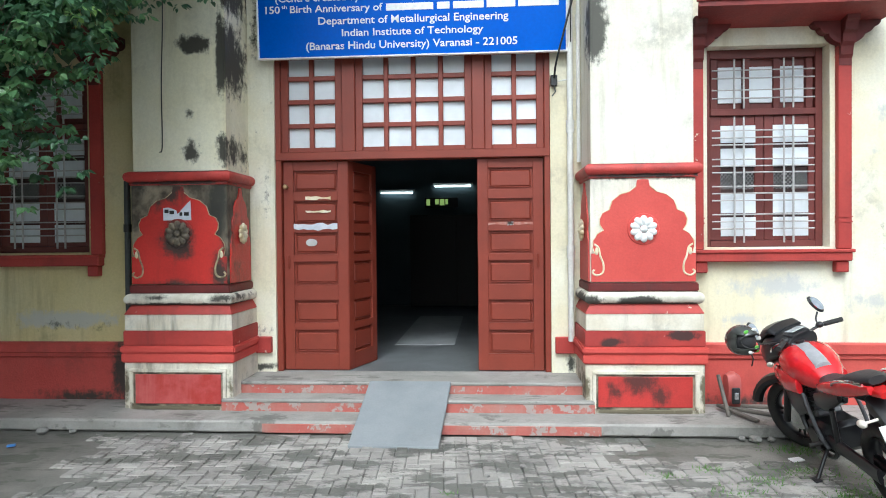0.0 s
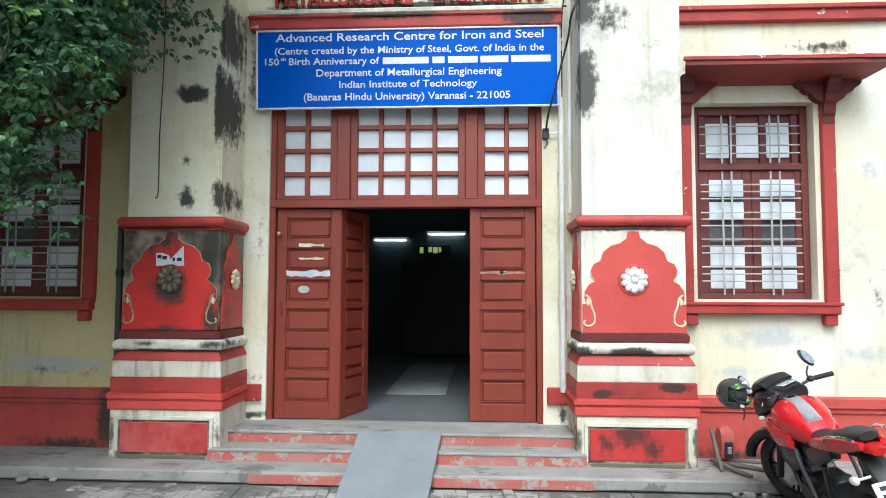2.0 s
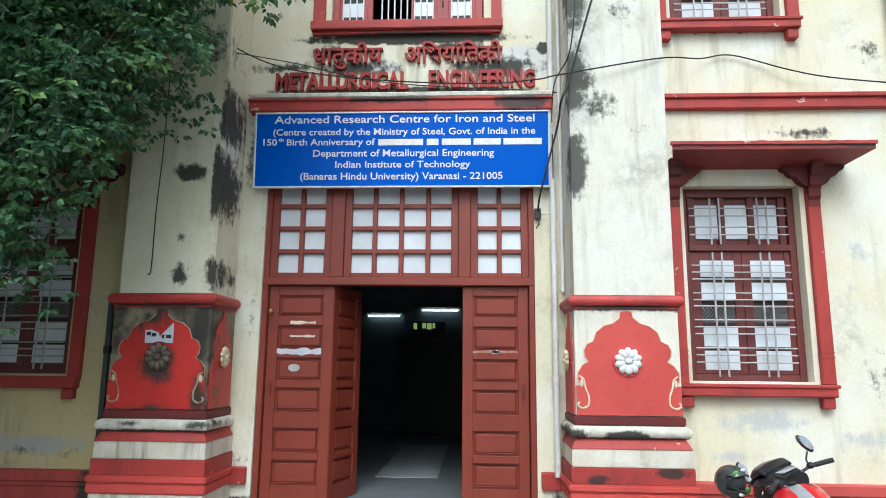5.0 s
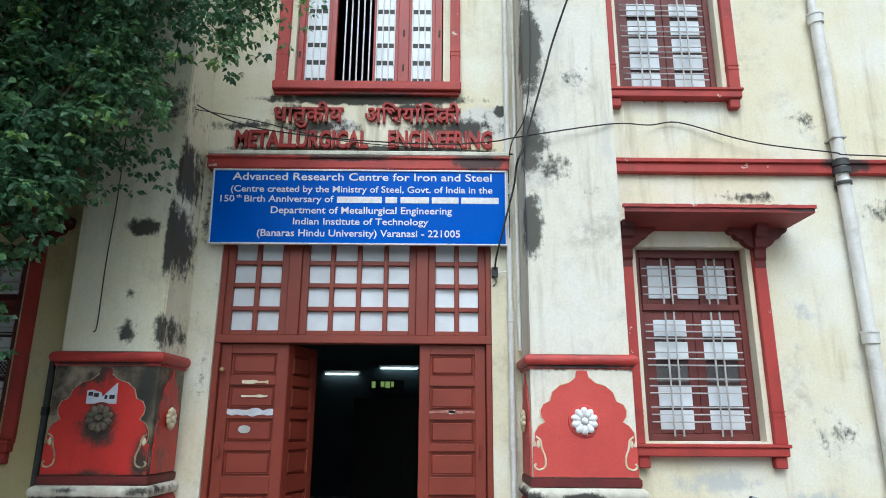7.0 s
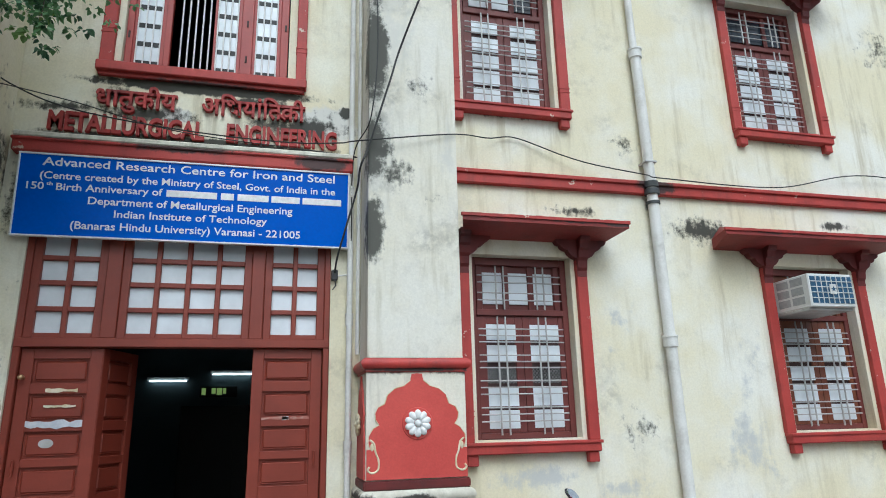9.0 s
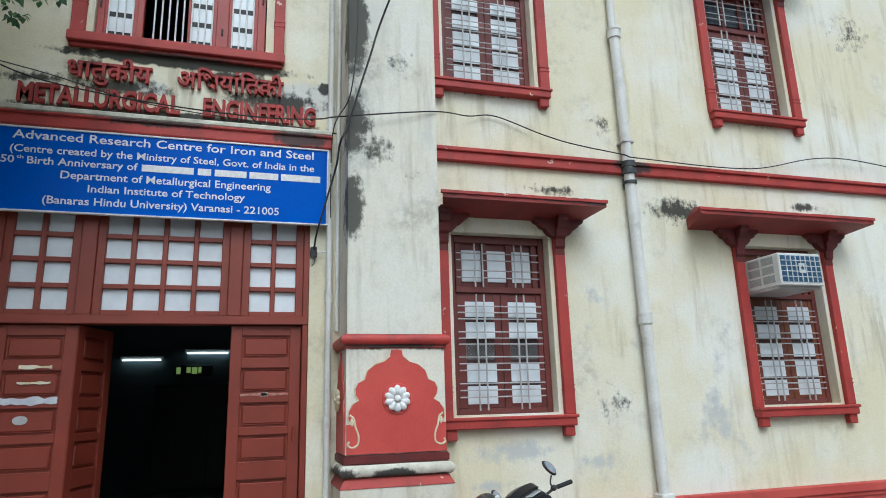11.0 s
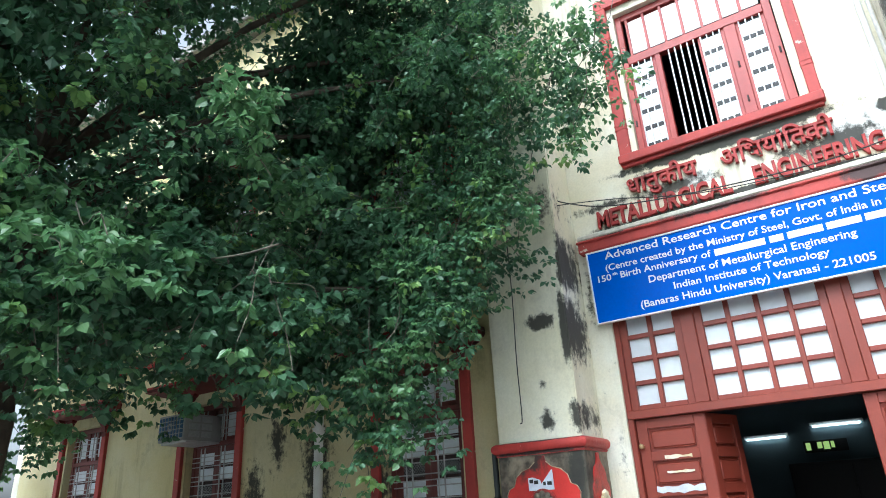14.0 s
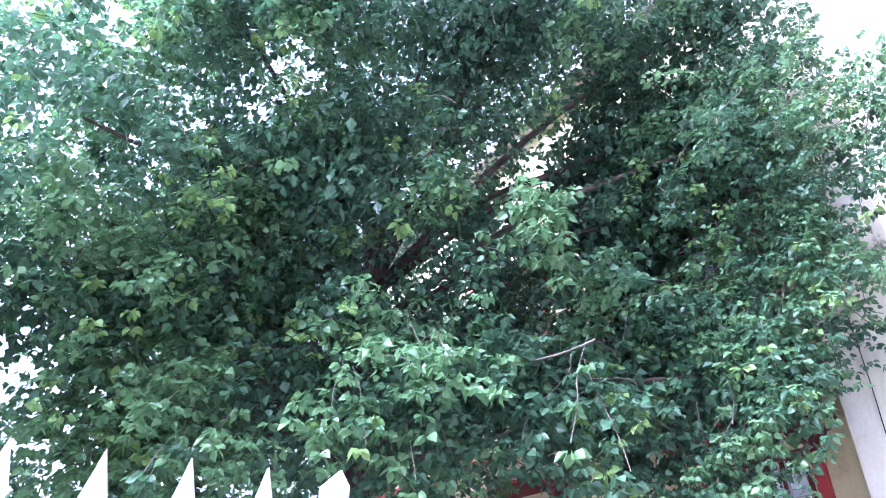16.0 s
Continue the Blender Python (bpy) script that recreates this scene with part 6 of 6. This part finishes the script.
bp("silencer", rod(rod(bmesh.new(), (-0.20, -0.15, 0.27), (-0.45, -0.16, 0.33), 0.03), (-0.45, -0.16, 0.33), (-0.86, -0.17, 0.46), 0.055, 0.06, 16), BLACK_PAINT, "black silencer")
bp("chain_case", loft(bmesh.new(), [(-0.70, 0.11, 0.30, 0.015, 0.05), (-0.40, 0.115, 0.33, 0.02, 0.05), (-0.10, 0.12, 0.33, 0.02, 0.05)], 10), BLACK_PAINT, "black chain case")
ssd = bp("side_stand", rod(bmesh.new(), (-0.02, 0.12, 0.26), (-0.10, 0.27, 0.095), 0.014), BLACK_PAINT, "side stand")
bp("stand_foot", B(-0.14, -0.05, 0.25, 0.30, 0.088, 0.10, bevel=0.004), BLACK_PAINT, "", ssd)
# helmet hung on the left grip
helmet = thing("helmet", "black and grey helmet with green graphics on the handlebar", "helmet", (1.685, 4.77, 0.88), -58)
helmet.matrix_basis = helmet.matrix_basis @ Matrix.Scale(0.82, 4)
HEL = plain("black_helmet_shell", (0.05, 0.054, 0.05), 0.2, 0, 0, 0.5)
shell = ball(bmesh.new(), (0, 0, 0), (0.145, 0.118, 0.128), 32, 20)
eye_port = lambda v: v.x > 0.030 and -0.055 < v.z < 0.065
bmesh.ops.delete(shell, geom=[f for f in shell.faces if eye_port(f.calc_center_median()) or f.calc_center_median().z < -0.112], context="FACES")
bmesh.ops.solidify(shell, geom=shell.faces[:], thickness=0.008)
part("shell", shell, HEL, helmet, "glossy black and grey shell", True)
part("lining", ball(bmesh.new(), (0, 0, 0), (0.108, 0.098, 0.105), 20, 12), SEAT, helmet, "black padded lining", True)
rim = [(0.145 * math.sqrt(max(0.02, 1 - (y / 0.118) ** 2 - (z / 0.128) ** 2)) + 0.002, y, z) for y, z in [(0.105 * math.cos(a), 0.006 + 0.060 * math.copysign(abs(math.sin(a)) ** 0.7, math.sin(a))) for a in [2 * math.pi * k / 24 for k in range(25)]]]
part("port_rim", tube(bmesh.new(), rim, 0.006, 6), RUBBER, helmet, "rubber edge of the eye port", True)
GREEN = plain("green_decal", (0.12, 0.42, 0.05), 0.35)
PALE = plain("pale_decal", (0.6, 0.62, 0.6), 0.35)
for y, z, mt in ((0.06, -0.075, GREEN), (0.085, -0.055, GREEN), (-0.03, -0.08, PALE), (0.095, 0.02, PALE), (0.02, 0.095, PALE), (-0.06, 0.08, GREEN)):
    x = 0.147 * math.sqrt(max(0.02, 1 - (y / 0.118) ** 2 - (z / 0.128) ** 2))
    part("graphic", ball(bmesh.new(), (x - 0.004, y, z), (0.010, 0.034, 0.018), 10, 6), mt, helmet, "painted graphic", True)
part("strap", tube(bmesh.new(), [(0.0, 0.09, -0.09), (0.03, 0.10, -0.16), (0.02, 0.09, -0.22)], 0.006, 6), CABLE, helmet, "black chin strap")

# ---- white gate at the roadside ----
gate = thing("gate", "white painted metal gate with pointed pickets", "gate", (-2.7, 0.40, 0.0))
GATE = surface("white_gate_paint", (0.46, 0.46, 0.44), (0.38, 0.38, 0.36), 0.5, 3, 50, 0.05, 0.4, (0.4, 0.36, 0.3), local=False)
pk = slab(bmesh.new(), [(-0.036, 0.0), (-0.018, 1.66), (-0.022, 1.72), (-0.046, 1.84), (0.006, 2.02), (0.046, 1.86), (0.022, 1.72), (0.018, 1.66), (0.036, 0.0)], -0.012, 0.012)
pk = finish("picket", moved(pk, pose(0, 0, 0, 0, 0, 90)), GATE)
for k in range(-6, 2):
    share("picket", pk, gate, Matrix.Translation((0, 0.247 - 0.279 * (1 - k), 0.184)))
for z in (0.35, 1.05, 1.862):
    part("rail", B(0.013, 0.05, -2.05, 0.50, z, z + 0.09, bevel=0.006), GATE, gate)
    part("bolt", ball(bmesh.new(), (0.052, 0.41, z + 0.045), 0.016, 10, 6), STEEL, gate)
gp = thing("gate_post", "white gate post with a slanted weathered top", "post", (-2.7, 0.925, 0.0))
gm = B(-0.05, 0.05, -0.045, 0.045, 0.0, 2.165, bevel=0.006)
for v in gm.verts:
    if v.co.z > 2.0:
        v.co.z += (v.co.y - v.co.x) * 0.9
part("post", gm, GATE, gp)

# ---- bits lying about ----
jl = thing("tail_lamp_unit", "broken red vehicle lamp leaning at the pilaster's foot", "lamp", (2.06, 5.98, 0.10), 10)
part("housing", loft(bmesh.new(), [(-0.06, 0.0, 0.17, 0.05, 0.13), (0.0, 0, 0.17, 0.07, 0.16), (0.05, 0, 0.16, 0.06, 0.14)], 16, 3), surface("faded_red_plastic", (0.45, 0.10, 0.09), (0.36, 0.07, 0.06), 0.5, 6, 50, 0.05), jl, "faded red plastic housing", True)
part("lens", B(-0.045, 0.03, -0.085, -0.06, 0.06, 0.20, bevel=0.01), PLASTIC, jl, "dirty dark lens")
part("bulb_plate", B(-0.03, 0.01, -0.092, -0.084, 0.10, 0.16, bevel=0.004), CHROME, jl)
WOODG = surface("grey_old_wood", (0.16, 0.14, 0.12), (0.10, 0.09, 0.08), 0.85, 5, 60, 0.3)
for a, b, w in (((1.93, 5.95, 0.14), (2.10, 5.55, 0.115), 0.022), ((1.98, 5.98, 0.12), (2.35, 5.70, 0.115), 0.03), ((1.90, 5.86, 0.42), (1.93, 5.70, 0.11), 0.014), ((2.1, 6.05, 0.115), (2.5, 5.95, 0.115), 0.02)):
    q = bmesh.new()
    a, b = Vector(a), Vector(b)
    box(q, -w, w, 0, (b - a).length, -0.012, 0.012, bevel=0.004)
    pb = solid("plank", q, WOODG, "grey weathered offcut of wood by the pilaster", "plank", "")
    pb.matrix_basis = Matrix.Translation(a) @ (b - a).to_track_quat("Y", "Z").to_matrix().to_4x4()
r = random.Random(5)
STONE = surface("grey_stone", (0.33, 0.32, 0.30), (0.22, 0.21, 0.20), 0.9, 6, 60, 0.4)
for x, y, s in ((2.02, 5.40, 0.045), (1.93, 5.43, 0.03), (2.15, 5.42, 0.03), (-3.75, 5.40, 0.05), (-3.5, 5.43, 0.03), (0.2, 4.75, 0.022), (-0.05, 4.55, 0.02), (2.35, 5.44, 0.04)):
    q = bmesh.new()
    bmesh.ops.create_icosphere(q, subdivisions=2, radius=s)
    for v in q.verts:
        v.co *= 1 + r.uniform(-0.18, 0.18)
        v.co.z *= 0.6
    st = solid("stone", moved(q, Matrix.Translation((x, y, s * 0.4))), STONE, "small grey stone on the ground", "stone", "", True)
solid("paper_scrap", moved(B(-0.05, 0.05, -0.03, 0.03, 0, 0.012, bevel=0.004), Matrix.Translation((2.13, 4.97, 0.0)) @ pose(0, 0, 0, 4, 0, 20)), WHITE, "white scrap of paper on the ground", "litter", "")
solid("plastic_scrap", moved(B(-0.03, 0.03, -0.02, 0.02, 0, 0.015, bevel=0.004), Matrix.Translation((-3.75, 5.05, 0.0)) @ pose(0, 0, 0, 0, 0, 30)), plain("blue_plastic", (0.08, 0.25, 0.6), 0.4), "blue plastic scrap on the ground", "litter", "")


# ---- weeds between the pavers ----
GRASS = foliage("weed_green", (0.06, 0.15, 0.03), (0.12, 0.24, 0.05))
gv, gf = [], []
rg = np.random.default_rng(3)
for x, y, rad, n in ((1.15, 4.62, 0.10, 60), (1.45, 4.75, 0.12, 70), (1.75, 4.55, 0.2, 160), (2.05, 4.75, 0.22, 220), (2.2, 4.35, 0.2, 200), (2.25, 5.2, 0.22, 220), (-0.28, 4.25, 0.05, 40), (1.5, 4.35, 0.2, 120), (2.6, 4.6, 0.4, 300), (-2.2, 6.2, 0.08, 0), (2.0, 4.2, 0.2, 160)):
    for _ in range(n):
        p = np.array([x + rg.normal() * rad * 0.5, y + rg.normal() * rad * 0.3, -0.005])
        h, a = rg.uniform(0.008, 0.035), rg.uniform(0, 6.28)
        dd = np.array([math.cos(a), math.sin(a), 0])
        i = len(gv)
        gv += [p - dd * 0.004, p + dd * 0.004, p + np.array([rg.normal() * 0.02, rg.normal() * 0.02, h])]
        gf.append((i, i + 1, i + 2))
gm = bpy.data.meshes.new("weeds")
gm.from_pydata([tuple(v) for v in gv], [], gf)
gm.materials.append(GRASS)
tagged(new("weeds", gm), "low green grass and weeds between the pavers", "grass", "", "stuff")

# ---- herringbone brick pavers ----
paving = thing("paving", "worn grey herringbone brick paving smeared with mud", "paving", (-0.7, 4.6, 0.0), kind="structure")
bw, bl, gap = 0.09, 0.18, 0.005
brick_mesh = finish("brick", B(-bl / 2 + gap / 2, bl / 2 - gap / 2, -bw / 2 + gap / 2, bw / 2 - gap / 2, -0.03, 0.0, bevel=0.006), BRICK)
places = []
for u in range(-48, 49):
    for v in range(-48, 49):
        m4 = (u - v) % 4
        if m4 == 0:
            places.append(((u + 1.0) * bw, (v + 0.5) * bw, 0))
        elif m4 == 3:
            places.append(((u + 0.5) * bw, (v + 1.0) * bw, 90))
turn_all = 4
ca, sa = math.cos(radians(turn_all)), math.sin(radians(turn_all))
rb = random.Random(11)
rest = []
near = []
for x, y, t in places:
    X, Y = -0.7 + x * ca - y * sa, 4.6 + x * sa + y * ca
    if not (-3.7 < X < 2.3 and 3.3 < Y < 5.40) or (X > 0.75 + 0.5 * math.sin(Y * 5) and Y > 4.95) or X < -3.0 - (Y - 4.6) * 0.3 + 0.15 * math.sin(9 * Y):
        continue
    m = Matrix.Translation((X + 0.7, Y - 4.6, rb.uniform(-0.006, 0.004))) @ pose(0, 0, 0, rb.uniform(-1.2, 1.2), rb.uniform(-1.2, 1.2), turn_all + t + rb.uniform(-1, 1))
    (near if Y < 4.95 and Y > 3.9 and len(near) < 290 else rest).append(m)
for m in near:
    share("brick", brick_mesh, paving, m)
rm = bmesh.new()
for m in rest:
    i = len(rm.verts)
    rm.from_mesh(brick_mesh)
    rm.verts.ensure_lookup_table()
    for v in rm.verts[i:]:
        v.co = m @ v.co
tagged(part("bricks", rm, BRICK, paving), kind="stuff")
